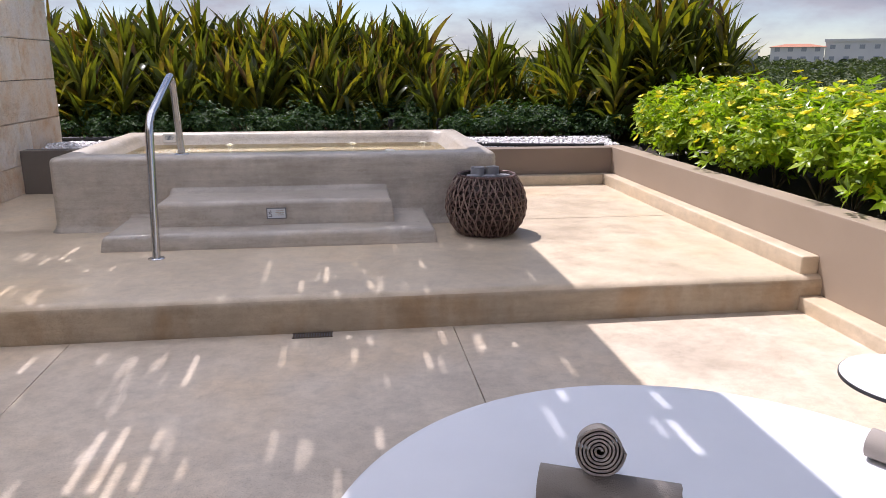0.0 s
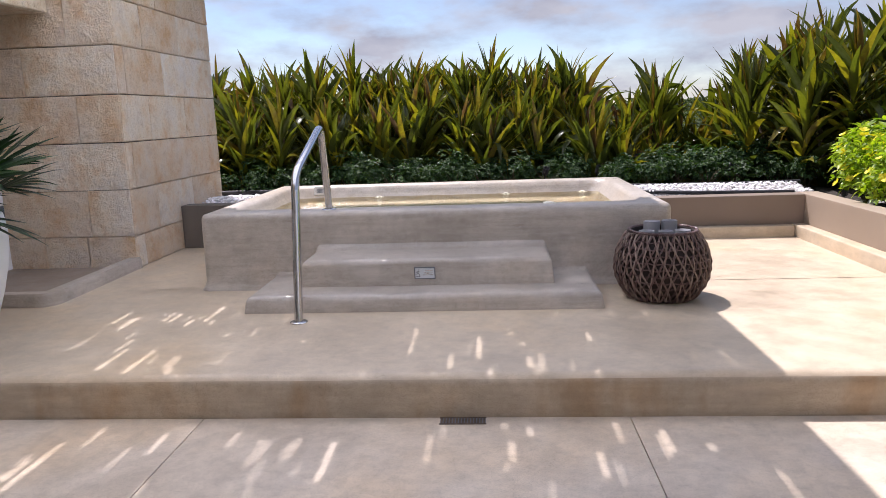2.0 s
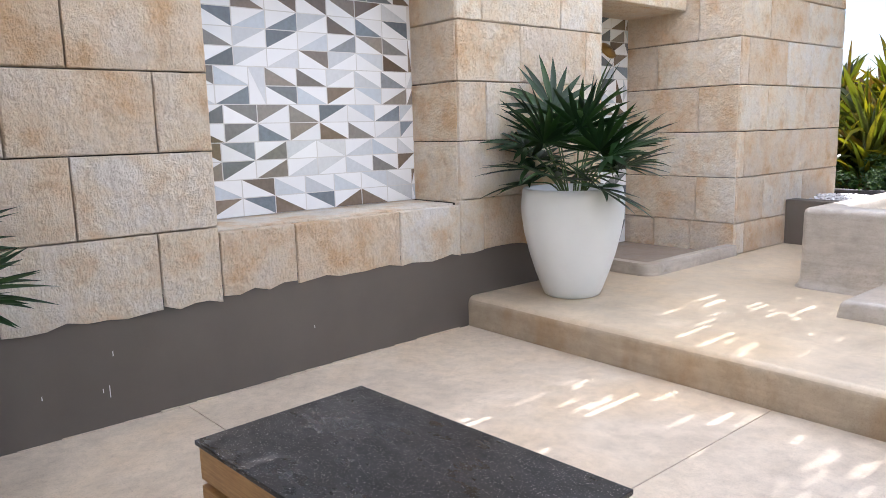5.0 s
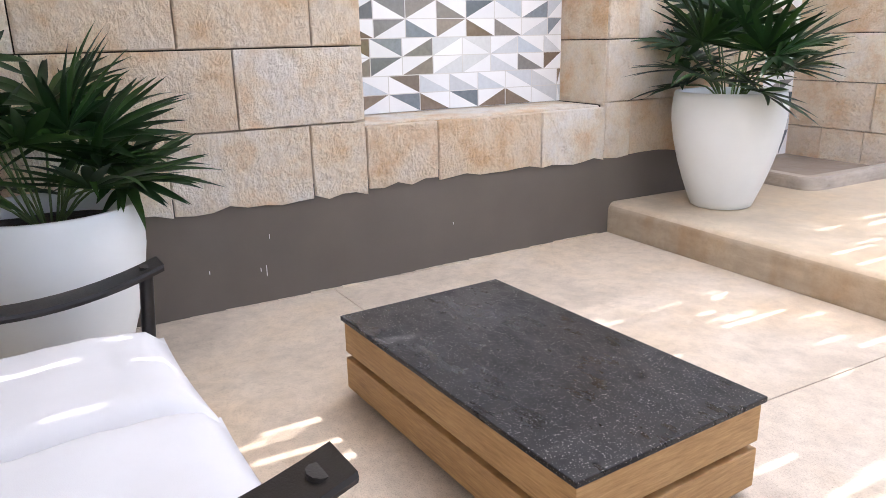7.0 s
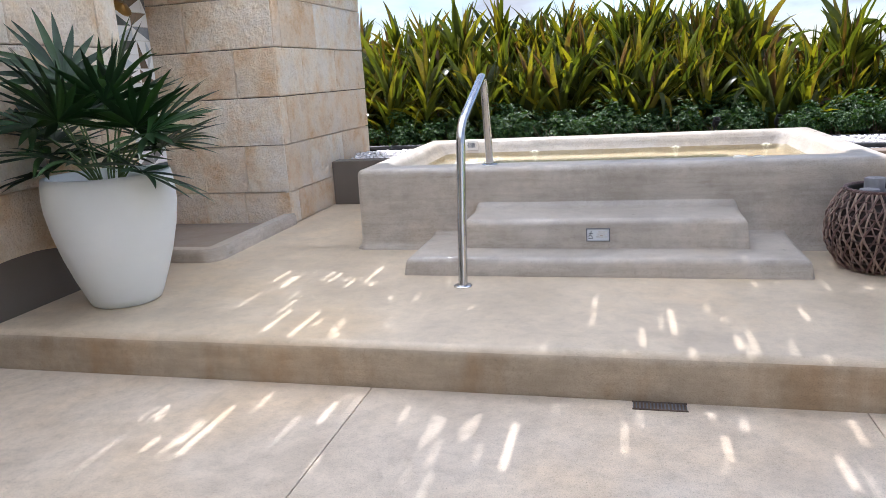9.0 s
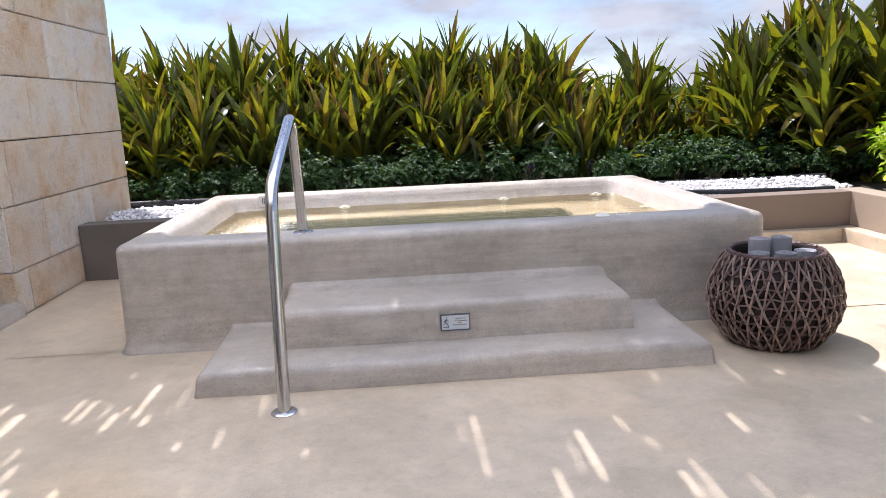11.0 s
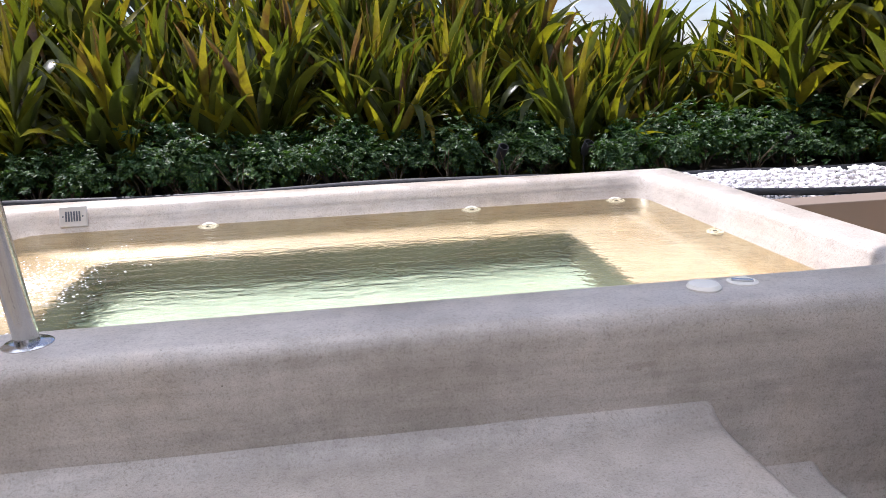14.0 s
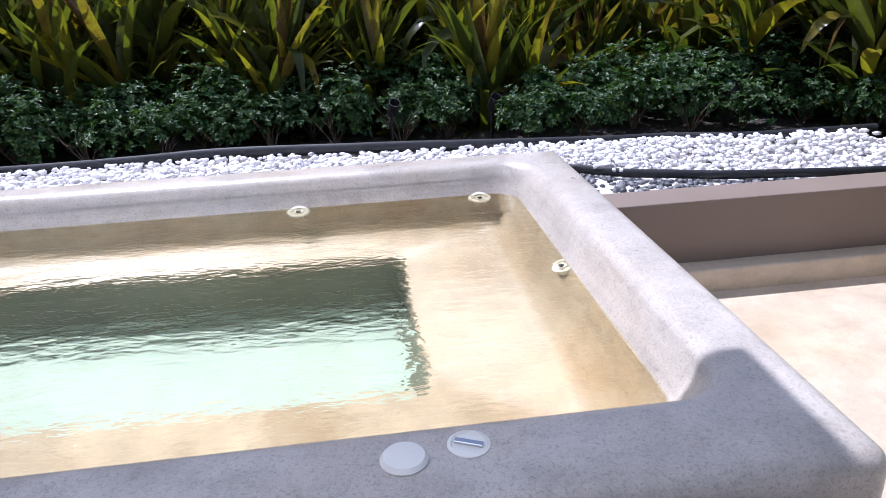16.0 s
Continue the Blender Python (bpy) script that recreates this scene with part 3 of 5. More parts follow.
part("lintel_soffit", boxed(SX, -0.052, SY0 - 0.04, SY1, 2.292, 2.345, 0.004, 1), M_STONE, wall_west, "limestone soffit over the shower")
# shower jamb facing the recess
for k in range(0, 5):
    z0, z1 = (P if k == 0 else COURSES[k]), min(COURSES[k + 1], 2.29)
    course(wall_west, Vector((0, SY0, 0)), -X, Y, 0.0, 0.60, z0, z1, ())
part("plinth", boxed(-0.05, 0.0, -6.5, SY0 - 0.01, -0.12, 0.56), M_DARKPL, wall_west, "dark grey painted plinth with scuffs")

bead = bmesh.new()
for i in range(70):
    y = -6.4 + 0.0915 * i
    if y < -0.1:
        box(bead, -0.002, 0.006 + 0.005 * rnd.random(), y, y + 0.088, fall(y) - 0.01, fall(y) + 0.006 + 0.006 * rnd.random())
part("floor_bead", bead, M_FLOOR, wall_west, "uneven plaster bead along the foot of the wall")
scuff = bmesh.new()
for y, z, h in ((-2.33, 0.10, 0.06), (-2.36, 0.13, 0.02), (-2.30, 0.30, 0.025), (-1.2, 0.22, 0.015), (-2.62, 0.16, 0.02)):
    box(scuff, -0.001, 0.0012, y, y + 0.004, z, z + h)
part("scuff", scuff, M_TILEW, wall_west, "white scuff marks on the plinth")

col = bmesh.new()
box(col, -0.85, CX - 0.045, CY0 + 0.045, CY1 - 0.045, -0.1, 3.39)
column = struct("wall_column", col, M_JOINT, "broad limestone block pier beside the plunge tub", "pier")
CJ_S = ((-0.27, 0.10), (0.148,), (-0.26,), (0.145,), (-0.27,), (0.13,), (-0.2,), (), ())
CJ_E = ((2.75,), (3.066, 3.836), (2.70,), (3.08, 3.82), (2.72, 3.41), (3.07, 3.80), (2.7, 3.39), (), ())
CZ = (P, 0.477, 0.867, 1.255, 1.643, 2.031, 2.40, 2.807, 3.195, 3.39)
for k in range(9):
    course(column, Vector((0, CY0, 0)), X, -Y, SX, CX - 0.012, CZ[k], CZ[k + 1], CJ_S[k])
    course(column, Vector((CX, 0, 0)), Y, X, CY0 + 0.002, CY1, CZ[k], CZ[k + 1], CJ_E[k])
    course(column, Vector((0, CY1, 0)), X, Y, -0.6, CX - 0.012, CZ[k], CZ[k + 1], ())


# ------------------------------------------------------------ setting: planter walls and kerbs
def planter_wall(name, b, mat, label):
    return struct(name, b, mat, label, "planter wall")


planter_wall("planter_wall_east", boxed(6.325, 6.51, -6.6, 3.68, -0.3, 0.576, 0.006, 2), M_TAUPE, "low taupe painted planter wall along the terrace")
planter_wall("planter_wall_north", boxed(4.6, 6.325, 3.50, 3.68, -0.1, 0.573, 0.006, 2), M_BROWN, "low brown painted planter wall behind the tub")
planter_wall("planter_wall_west", boxed(CX + 0.004, 1.55, 3.50, 3.68, -0.1, 0.615, 0.006, 2), M_DARKPL, "low dark painted planter wall beside the pier")


def kerb(name, x0, x1, y0, y1, z0, z1):
    bm = boxed(x0, x1, y0, y1, z0, z1, 0.012, 3)
    for v in bm.verts:
        v.co.z += 0.004 * noise.noise((v.co.x * 3, v.co.y * 3, 1)) if v.co.z > z1 - 0.03 else 0
    return struct(name, bm, M_PLASTER, "pale sand-plaster kerb at the foot of the planter wall", "kerb", 40)


kerb("kerb_east", 6.212, 6.327, 0.05, 3.50, P - 0.05, 0.312)
kerb("kerb_east_low", 6.188, 6.327, -6.5, 0.045, -0.05, 0.085)
kerb("kerb_north", 4.70, 6.212, 3.405, 3.502, P - 0.05, 0.306)


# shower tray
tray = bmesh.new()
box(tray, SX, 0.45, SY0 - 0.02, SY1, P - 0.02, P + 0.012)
struct("shower_floor", tray, M_TRAY, "damp brown plaster shower floor, darkened for shade, inside a raised kerb", "floor")
kb = bmesh.new()
rings = []
pth = rounded_path([(0.0, 1.40, 0), (0.485, 1.40, 0), (0.485, SY1 + 0.02, 0)], 0.07, 6)
for i, p in enumerate(pth):
    d = (pth[min(i + 1, len(pth) - 1)] - pth[max(i - 1, 0)]).normalized()
    s = Vector((d.y, -d.x, 0))
    rings.append([kb.verts.new(p + s * a + Vector((0, 0, z))) for a, z in ((0.062, P - 0.03), (0.057, P + 0.07), (0.045, P + 0.092), (-0.034, P + 0.092), (-0.046, P + 0.07), (-0.050, P - 0.03))])
for a, b in zip(rings, rings[1:]):
    for k in range(5):
        kb.faces.new((a[k], a[k + 1], b[k + 1], b[k]))
struct("shower_kerb", kb, M_TUB, "rounded grey plaster kerb round the shower", "kerb", 50)


# ------------------------------------------------------------ setting: unseen house wall and ceiling behind, and the slatted roof
# Unseen wall, added to close the terrace and bounce light forward.
struct("wall_south", boxed(-0.9, 9.0, -6.9, -6.6, -0.3, 3.42), M_PLAINWALL, "unseen pale wall added behind the terrace for bounce light", "wall")
H = 3.4
RX1, RY1 = 4.87 + SUN.x / SUN.z * H, 2.13 + SUN.y / SUN.z * (H - 0.755)
rr = random.Random(21)
# gaps between the roof laths: x, y on the floor below, length
GAPS = ((2.797, -0.43, 0.34, 0), (2.45, -0.15, 0.20, 0), (3.43, 0.40, 0.34, 1), (4.585, -0.45, 0.55, 0), (2.57, -1.21, 0.42, 0), (2.645, -1.2, 0.45, 0), (2.10, -0.40, 0.36, 0),
        (4.23, -0.25, 0.2, 0), (1.25, -0.33, 0.30, 0), (1.56, -0.47, 0.42, 0), (1.90, -0.34, 0.34, 0), (1.52, 0.28, 0.32, 1), (1.69, 0.24, 0.34, 1), (1.75, 1.12, 0.34, 1), (1.66, 0.93, 0.16, 1), (1.28, 0.94, 0.24, 1),
        (1.40, -2.6, 0.3, 0), (1.55, -2.62, 0.40, 0), (1.68, -2.5, 0.25, 0), (3.66, 0.17, 0.16, 1))
slots = []
for x, y, l, up in GAPS:
    h = H - (P if up else 0)
    gx, gy = x + SUN.x / SUN.z * h, y + SUN.y / SUN.z * h
    slots.append((gx, gy, l, 0.015))
    for _ in range(2):
        slots.append((gx + rr.uniform(-0.28, 0.28), gy + rr.uniform(-0.22, 0.22), rr.uniform(0.06, 0.22), rr.uniform(0.006, 0.013)))
for _ in range(130):
    slots.append((rr.uniform(0.1, RX1 - 0.15), rr.uniform(-2.2, RY1 - 0.3), rr.uniform(0.05, 0.26), rr.choice((0.004, 0.005, 0.007, 0.009, 0.012))))
roof = bmesh.new()
# Regular fine slits, added to pass more sun onto the shaded floor.
PITCH, SLIT, THICK = 0.0275, 0.0020, 0.004
n_rows = int((RX1 + 0.9) / PITCH)
for i in range(n_rows):
    xa = RX1 - (i + 1) * PITCH
    mine = sorted((s for s in slots if s[1] > -2.1 and xa <= s[0] < xa + PITCH), key=lambda s: s[1])
    xb = xa + PITCH - SLIT
    y = -2.4
    for sx, sy, l, w in mine:
        if sy - l / 2 <= y + 0.02:
            continue
        box(roof, xa, xb, y, sy - l / 2, H, H + THICK)
        if w < PITCH - SLIT - 0.004:
            box(roof, xa, xb - w, sy - l / 2, sy + l / 2, H, H + THICK)
        y = sy + l / 2
    box(roof, xa, xb, y, RY1, H, H + THICK)
# Unseen ceiling, added to keep sun and sky off the rear floor.
struct("unseen_ceiling", boxed(-0.9, RX1, -6.6, -2.404, H, H + 0.2), M_PLAINWALL, "unseen ceiling added over the rear of the terrace to block light", "ceiling")
tagged(part("ceiling", roof, M_CEIL), "unseen pale canopy roof with narrow gaps, translucent to fill the shade", "ceiling", "", "structure")


# ------------------------------------------------------------ the plunge tub
WATER = 0.645


def skin(bm, rings):
    vs = [[bm.verts.new(p) for p in r] for r in rings]
    for a, b in zip(vs, vs[1:]):
        n = len(a)
        for i in range(n):
            bm.faces.new((a[i], a[(i + 1) % n], b[(i + 1) % n], b[i]))
    return vs


def grown(rect, d, r, z):
    x0, x1, y0, y1 = rect
    return round_rect(x0 - d, x1 + d, y0 - d, y1 + d, max(r + d, 0.01), z)


tub = thing("plunge_tub", pose(0, 0, 0), "raised square plunge tub of sand plaster, full of water", "tub")
OUT, INN, PIT = (1.435, 4.725, 1.755, 3.80), (1.605, 4.53, 2.005, 3.63), (2.05, 4.0, 2.46, 3.26)
shell = bmesh.new()
rs = [grown(OUT, 0.035, 0.05, P - 0.03), grown(OUT, 0.032, 0.05, P + 0.004), grown(OUT, 0.014, 0.05, P + 0.025), grown(OUT, 0.002, 0.05, P + 0.06), grown(OUT, 0, 0.05, 0.45), grown(OUT, -0.002, 0.05, 0.675),
      grown(OUT, -0.003, 0.05, 0.715), grown(OUT, -0.010, 0.05, 0.735), grown(OUT, -0.024, 0.05, 0.748), grown(OUT, -0.045, 0.06, 0.753), grown(INN, 0.05, 0.10, 0.753), grown(INN, 0.025, 0.10, 0.747), grown(INN, 0.006, 0.11, 0.730), grown(INN, -0.006, 0.12, 0.70),
      grown(INN, -0.045, 0.15, 0.64)]
bench_rings = [grown(INN, -0.045, 0.15, 0.64), grown(INN, -0.085, 0.17, 0.50), grown(INN, -0.13, 0.18, 0.43), grown(INN, -0.20, 0.20, 0.405),
      grown(PIT, 0.03, 0.06, 0.40), grown(PIT, 0.008, 0.05, 0.392), grown(PIT, 0, 0.05, 0.37)]
vs = skin(shell, rs)
part("tub_shell", shell, M_TUB, tub, "sand-plaster tub with thick rounded rim", 45)
# Foot well walls, their shade put into the colour.
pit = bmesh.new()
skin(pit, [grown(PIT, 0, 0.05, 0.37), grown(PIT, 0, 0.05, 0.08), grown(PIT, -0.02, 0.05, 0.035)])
part("pit_walls", pit, M_PITWALL, tub, "foot well walls in grey-green, darkened in colour for their shade", 45)
pf = bmesh.new()
pf.faces.new([pf.verts.new(p) for p in grown(PIT, -0.015, 0.05, 0.042)])
bench = bmesh.new()
skin(bench, bench_rings)
part("bench", bench, M_BENCH, tub, "stained wet plaster seat under the water", 45)
part("pit_floor", pf, M_PITFLOOR, tub, "pale green-grey floor of the foot well")

wat = bmesh.new()
ws = [grown(INN, -0.040, 0.15, WATER)]
wv = [wat.verts.new(p) for p in ws[0]]
wat.faces.new(wv)
wat.normal_update()
wme = bpy.data.meshes.new("water")
wat.to_mesh(wme)
water = part("water", finish(wme, M_WATER))
tagged(water, "clear pool water with small ripples", "water", "", "structure")
water.visible_shadow = False


fb = random.Random(12)
V, F = [], []
for _ in range(1300):
    a, q = fb.uniform(0, 6.283), abs(fb.gauss(0, 0.16))
    x, y, r0 = 1.98 + q * math.cos(a) * 0.9, 2.75 + q * math.sin(a) * 1.3, fb.uniform(0.0015, 0.005)
    if x < 1.70:
        continue
    n0 = len(V)
    V += [(x + r0 * math.cos(k * 1.0472), y + r0 * math.sin(k * 1.0472), WATER) for k in range(6)] + [(x, y, WATER + r0 * 0.4)]
    F += [(n0 + k, n0 + (k + 1) % 6, n0 + 6) for k in range(6)]
tagged(part("foam", data_mesh("foam", V, F, M_FOAM, 80)), "white bubbles on the pool water", "foam", "", "stuff")


def step_block(name, x0, x1, y0, y1, z1, flare, C):
    """A plaster tread swept from end to end: rounded nosing, rounded ends, and a cove where it meets the wall behind."""
    R = 0.034
    prof = [(y0 - 0.022, P - 0.04), (y0 - 0.014, P + 0.012), (y0 - 0.004, z1 - R)]
    prof += [(y0 + R * (1 - math.cos(radians(a))), z1 - R + R * math.sin(radians(a))) for a in (20, 40, 60, 80)]
    prof += [(y0 + 0.10, z1), (y1 - C, z1)]
    prof += [(y1 - C + C * math.sin(radians(a)), z1 + C * (1 - math.cos(radians(a)))) for a in (20, 40, 60, 80)] + [(y1, z1 + C), (y1 + 0.05, z1 + C + 0.004)]
    ends = [(0.0, 1.0)] + [(R * (1 - math.cos(radians(a))), 1 - math.sin(radians(a))) for a in (15, 30, 45, 60, 75, 90)]
    stations = [(x0 - flare, None)] + [(x0 + d, k) for d, k in ends] + [(x0 + (x1 - x0) * i / 24, 0.0) for i in range(1, 24)] + [(x1 - d, k) for d, k in reversed(ends)] + [(x1 + flare, None)]
    bm = bmesh.new()
    rows = []
    for x, k in stations:
        row = []
        for y, z in prof:
            if k is None:
                zz = P - 0.04
            else:
                zz = min(z, z1 - R * k) if z <= z1 else z1 - R * k + (z - z1) * (1 - k)
                zz += 0.004 * noise.noise((x * 2, y * 2, 0)) + 0.0015 * noise.noise((x * 9, y * 9, 2))
            row.append(bm.verts.new((x, y + 0.004 * noise.noise((x * 2.3, z * 9, 5)), zz)))
        rows.append(row)
    for a, b in zip(rows, rows[1:]):
        for i in range(len(prof) - 1):
            bm.faces.new((a[i], b[i], b[i + 1], a[i + 1]))
    return part(name, bm, M_TUB, tub, "", 60)


step_block("lower_step", 1.955, 4.165, 1.12, 1.77, 0.308, 0.02, 0.06)
step_block("upper_step", 2.26, 3.88, 1.368, 1.77, 0.480, 0.03, 0.085)

# water inlets, overflow grate, buttons on the rim
def inlet(x, y, face):
    j = part("water_inlet", lathe([(0.0, 0.014), (0.016, 0.014), (0.018, 0.004), (0.028, 0.004), (0.030, 0.012), (0.040, 0.012), (0.046, 0.002), (0.046, -0.01)], 24, False, False), M_PLASTIC, tub, "round cream plastic water inlet", 40)
    j.matrix_basis = pose(x, y, 0.618) @ (pose(0, 0, 0, 42, 0, 0) if face == "y" else pose(0, 0, 0, 0, -42, 0))
    part("eyeball", lathe([(0.0, 0.02), (0.008, 0.018), (0.012, 0.008)], 16, False), M_BLACK, j)


for x in (2.44, 3.635, 4.343):
    inlet(x, 3.572, "y")
inlet(4.478, 2.865, "x")
grate = part("overflow_grate", boxed(-0.058, 0.058, -0.006, 0.006, -0.046, 0.046, 0.003, 1), M_GRATE, tub, "square steel overflow grate with slots")
grate.matrix_basis = pose(1.868, 3.612, 0.712, -14)
for i in range(6):
    s = part("slot", boxed(-0.0035, 0.0035, -0.008, -0.0055, -0.022, 0.022), M_INK, grate)
    s.matrix_basis = pose(-0.028 + 0.0112 * i, 0, 0)
for s in (-1, 1):
    d = part("screw", boxed(-0.003, 0.003, -0.008, -0.0055, -0.003, 0.003), M_INK, grate)
    d.matrix_basis = pose(0.041 * s, 0, 0)
b1 = part("air_button", lathe([(0.040, 0), (0.042, 0.006), (0.036, 0.014), (0.0, 0.016)], 32, False), M_PLASTIC, tub, "cream round air button on the rim", 35)
b1.matrix_basis = pose(3.903, 1.895, 0.750)
b2 = part("air_valve", lathe([(0.038, 0), (0.038, 0.004), (0.032, 0.006), (0.030, 0.003), (0.0, 0.003)], 32, False), M_PLASTIC, tub, "grey round valve cap with a slot", 35)
b2.matrix_basis = pose(4.018, 1.917, 0.751)
part("valve_slot", boxed(-0.026, 0.026, -0.006, 0.006, 0.003, 0.009, 0.001, 1), M_STEEL, b2, m=pose(0, 0, 0, 0, 0, -25))

# sign on the upper riser
sign = thing("safety_sign", pose(3.065, 1.358, 0.391, 2, 0, 0), "small dark-framed slip warning plate on the step", "sign")
part("plate", boxed(-0.064, 0.064, -0.004, 0.004, -0.036, 0.036, 0.001, 1), M_SIGN, sign)
fr = bmesh.new()
for a in ((-0.068, 0.068, 0.034, 0.039), (-0.068, 0.068, -0.039, -0.034), (-0.068, -0.062, -0.034, 0.034), (0.062, 0.068, -0.034, 0.034)):
    box(fr, a[0], a[1], -0.006, 0.004, a[2], a[3])
part("frame", fr, M_INK, sign)
pic = bmesh.new()
for a, b in (((-0.040, 0.017), (-0.046, 0.002)), ((-0.046, 0.002), (-0.036, -0.008)), ((-0.036, -0.008), (-0.032, -0.018)), ((-0.046, 0.002), (-0.054, -0.010)), ((-0.043, 0.010), (-0.030, 0.008)), ((-0.043, 0.012), (-0.054, 0.004)), ((-0.056, -0.020), (-0.030, -0.022))):
    tube([(a[0], -0.005, a[1]), (b[0], -0.005, b[1])], 0.0022, 5, pic)
lathe([(0.0, 0.0), (0.004, 0.0), (0.004, 0.002), (0, 0.002)], 10, False, False, pic, (-0.038, -0.005, 0.022))
part("pictogram", pic, M_INK, sign)
for i, (a, b, z) in enumerate(((0.0, 0.05, 0.018), (-0.008, 0.052, 0.006), (0.010, 0.03, -0.004), (-0.012, 0.052, -0.012))):
    part("writing_bar", boxed(a, b, -0.0052, -0.0042, z - 0.0022, z + 0.0022), M_STEEL, sign)

# handrail
rail = thing("handrail", pose(2.345, 0, 0), "brushed stainless steel handrail from platform to tub rim", "handrail")
bar = tube(rounded_path([(0, 0.905, P), (0, 1.045, 1.072), (0, 1.775, 1.347), (0, 1.885, 0.75)], 0.10, 9), 0.0255, 20)
part("bar", bar, M_STEEL, rail, "", 60)
for y, z in ((0.905, P), (1.885, 0.751)):
    part("flange", lathe([(0.052, 0), (0.052, 0.004), (0.046, 0.008), (0.024, 0.010)], 32, True), M_STEEL, rail, "round steel base flange", 30, pose(0, y, z))

# floor drain
drain = thing("floor_drain", pose(3.353, -0.047, 0.0), "rusty slotted steel drain grate in the floor", "drain")
part("tray", boxed(-0.105, 0.105, -0.034, 0.034, -0.02, 0.0015), M_INK, drain)
for i in range(15):
    part("bar", boxed(-0.004, 0.004, -0.030, 0.030, -0.004, 0.004, 0.001, 1), M_RUST, drain, m=pose(-0.098 + 0.014 * i, 0, 0.001))
fr = bmesh.new()
for a in ((-0.108, 0.108, 0.030, 0.036), (-0.108, 0.108, -0.036, -0.030)):
    box(fr, a[0], a[1], a[2], a[3], -0.01, 0.005)
part("rim", fr, M_RUST, drain)


# ------------------------------------------------------------ mosaics
def mosaic(name, m, width, height, tw, th, seed, label):
    """Rectangular tiles, each halved on a diagonal into a white and a coloured piece, some set upright."""
    r = random.Random(seed)
    wallp = thing(name, m, label, "mosaic")
    part("grout_bed", boxed(0, width, -0.01, 0.006, 0, height), M_GROUT, wallp)
    pool = {}

    def tri(kind, pts, mat):
        key = kind
        if key not in pool:
            vs, fs = [], []
            c = (sum(p[0] for p in pts) / 3, sum(p[1] for p in pts) / 3)
            ins = [(p[0] + (c[0] - p[0]) * 0.018, p[1] + (c[1] - p[1]) * 0.018) for p in pts]
            for dy in (0.0, -0.004):
                for p in ins:
                    vs.append((p[0], dy, p[1]))
            ar = (ins[1][0] - ins[0][0]) * (ins[2][1] - ins[0][1]) - (ins[2][0] - ins[0][0]) * (ins[1][1] - ins[0][1])
            fs = [(3, 4, 5) if ar > 0 else (5, 4, 3)]
            for i in range(3):
                j = (i + 1) % 3
                fs.append((i, j, 3 + j, 3 + i) if ar > 0 else (j, i, 3 + i, 3 + j))
            pool[key] = data_mesh("tile", vs, fs, mat)
        return pool[key]
    def tile(a, b, z, h):
        diag, low, tint = r.random() < 0.5, r.random() < 0.5, r.random()
        W, G2 = round(b - a, 3), 0.0022
        x0, x1, y0, y1 = G2, W - G2, G2, h - G2
        halves = (((x0, y0), (x1, y0), (x1, y1)), ((x0, y0), (x1, y1), (x0, y1))) if diag else (((x0, y0), (x1, y0), (x0, y1)), ((x1, y0), (x1, y1), (x0, y1)))
        for k, pts in enumerate(halves):
            mat, code = (M_TILEC, 1) if k == (0 if low else 1) and tint < 0.60 else (M_TILEP, 2) if k == (0 if low else 1) else (M_TILEW, 0)
            part("tile", tri((W, round(h, 3), diag, k, code), pts, mat), parent=wallp, m=pose(a, -0.007, z))

    z = 0.0
    while z < height - 0.02:
        top = min(z + 2 * th, height)
        u = -tw * r.uniform(0.1, 0.9)
        while u < width - 0.01:
            upright = r.random() < 0.10
            w = tw * (0.5 if upright else 1.0)
            a, b = max(u, 0.0), min(u + w, width)
            u += w
            if b - a < 0.03:
                continue
            if upright:
                tile(a, b, z, top - z)
            else:
                for zz in (z, z + th):
                    if zz < top - 0.02:
                        tile(a, b, zz, min(th, top - zz))
        z += 2 * th
    return wallp


mosaic("niche_mosaic", pose(NX, NY0, 0.85, 0, 0, 90), NY1 - NY0, 1.60, 0.212, 0.110, 3, "wall mosaic of white and coloured glass triangles in the niche")
mosaic("shower_mosaic", pose(SX, SY0, P + 0.012, 0, 0, 90), SY1 - SY0, 2.09, 0.212, 0.110, 9, "wall mosaic of white and grey triangles in the shower")

head = thing("rain_shower", pose(SX + 0.012, 2.13, 1.985), "round aged brass shower head on the tiled wall", "shower")
part("arm", tube([(0, 0, 0.02), (0.06, 0, 0.03), (0.10, 0, 0.01)], 0.011, 10), M_BRASS, head)
part("rose", lathe([(0.012, 0.03), (0.03, 0.02), (0.085, 0.008), (0.085, -0.004), (0.0, -0.006)], 28, False), M_BRASS, head, "pierced brass disc", 40, pose(0.12, 0, 0, 0, 55, 0))


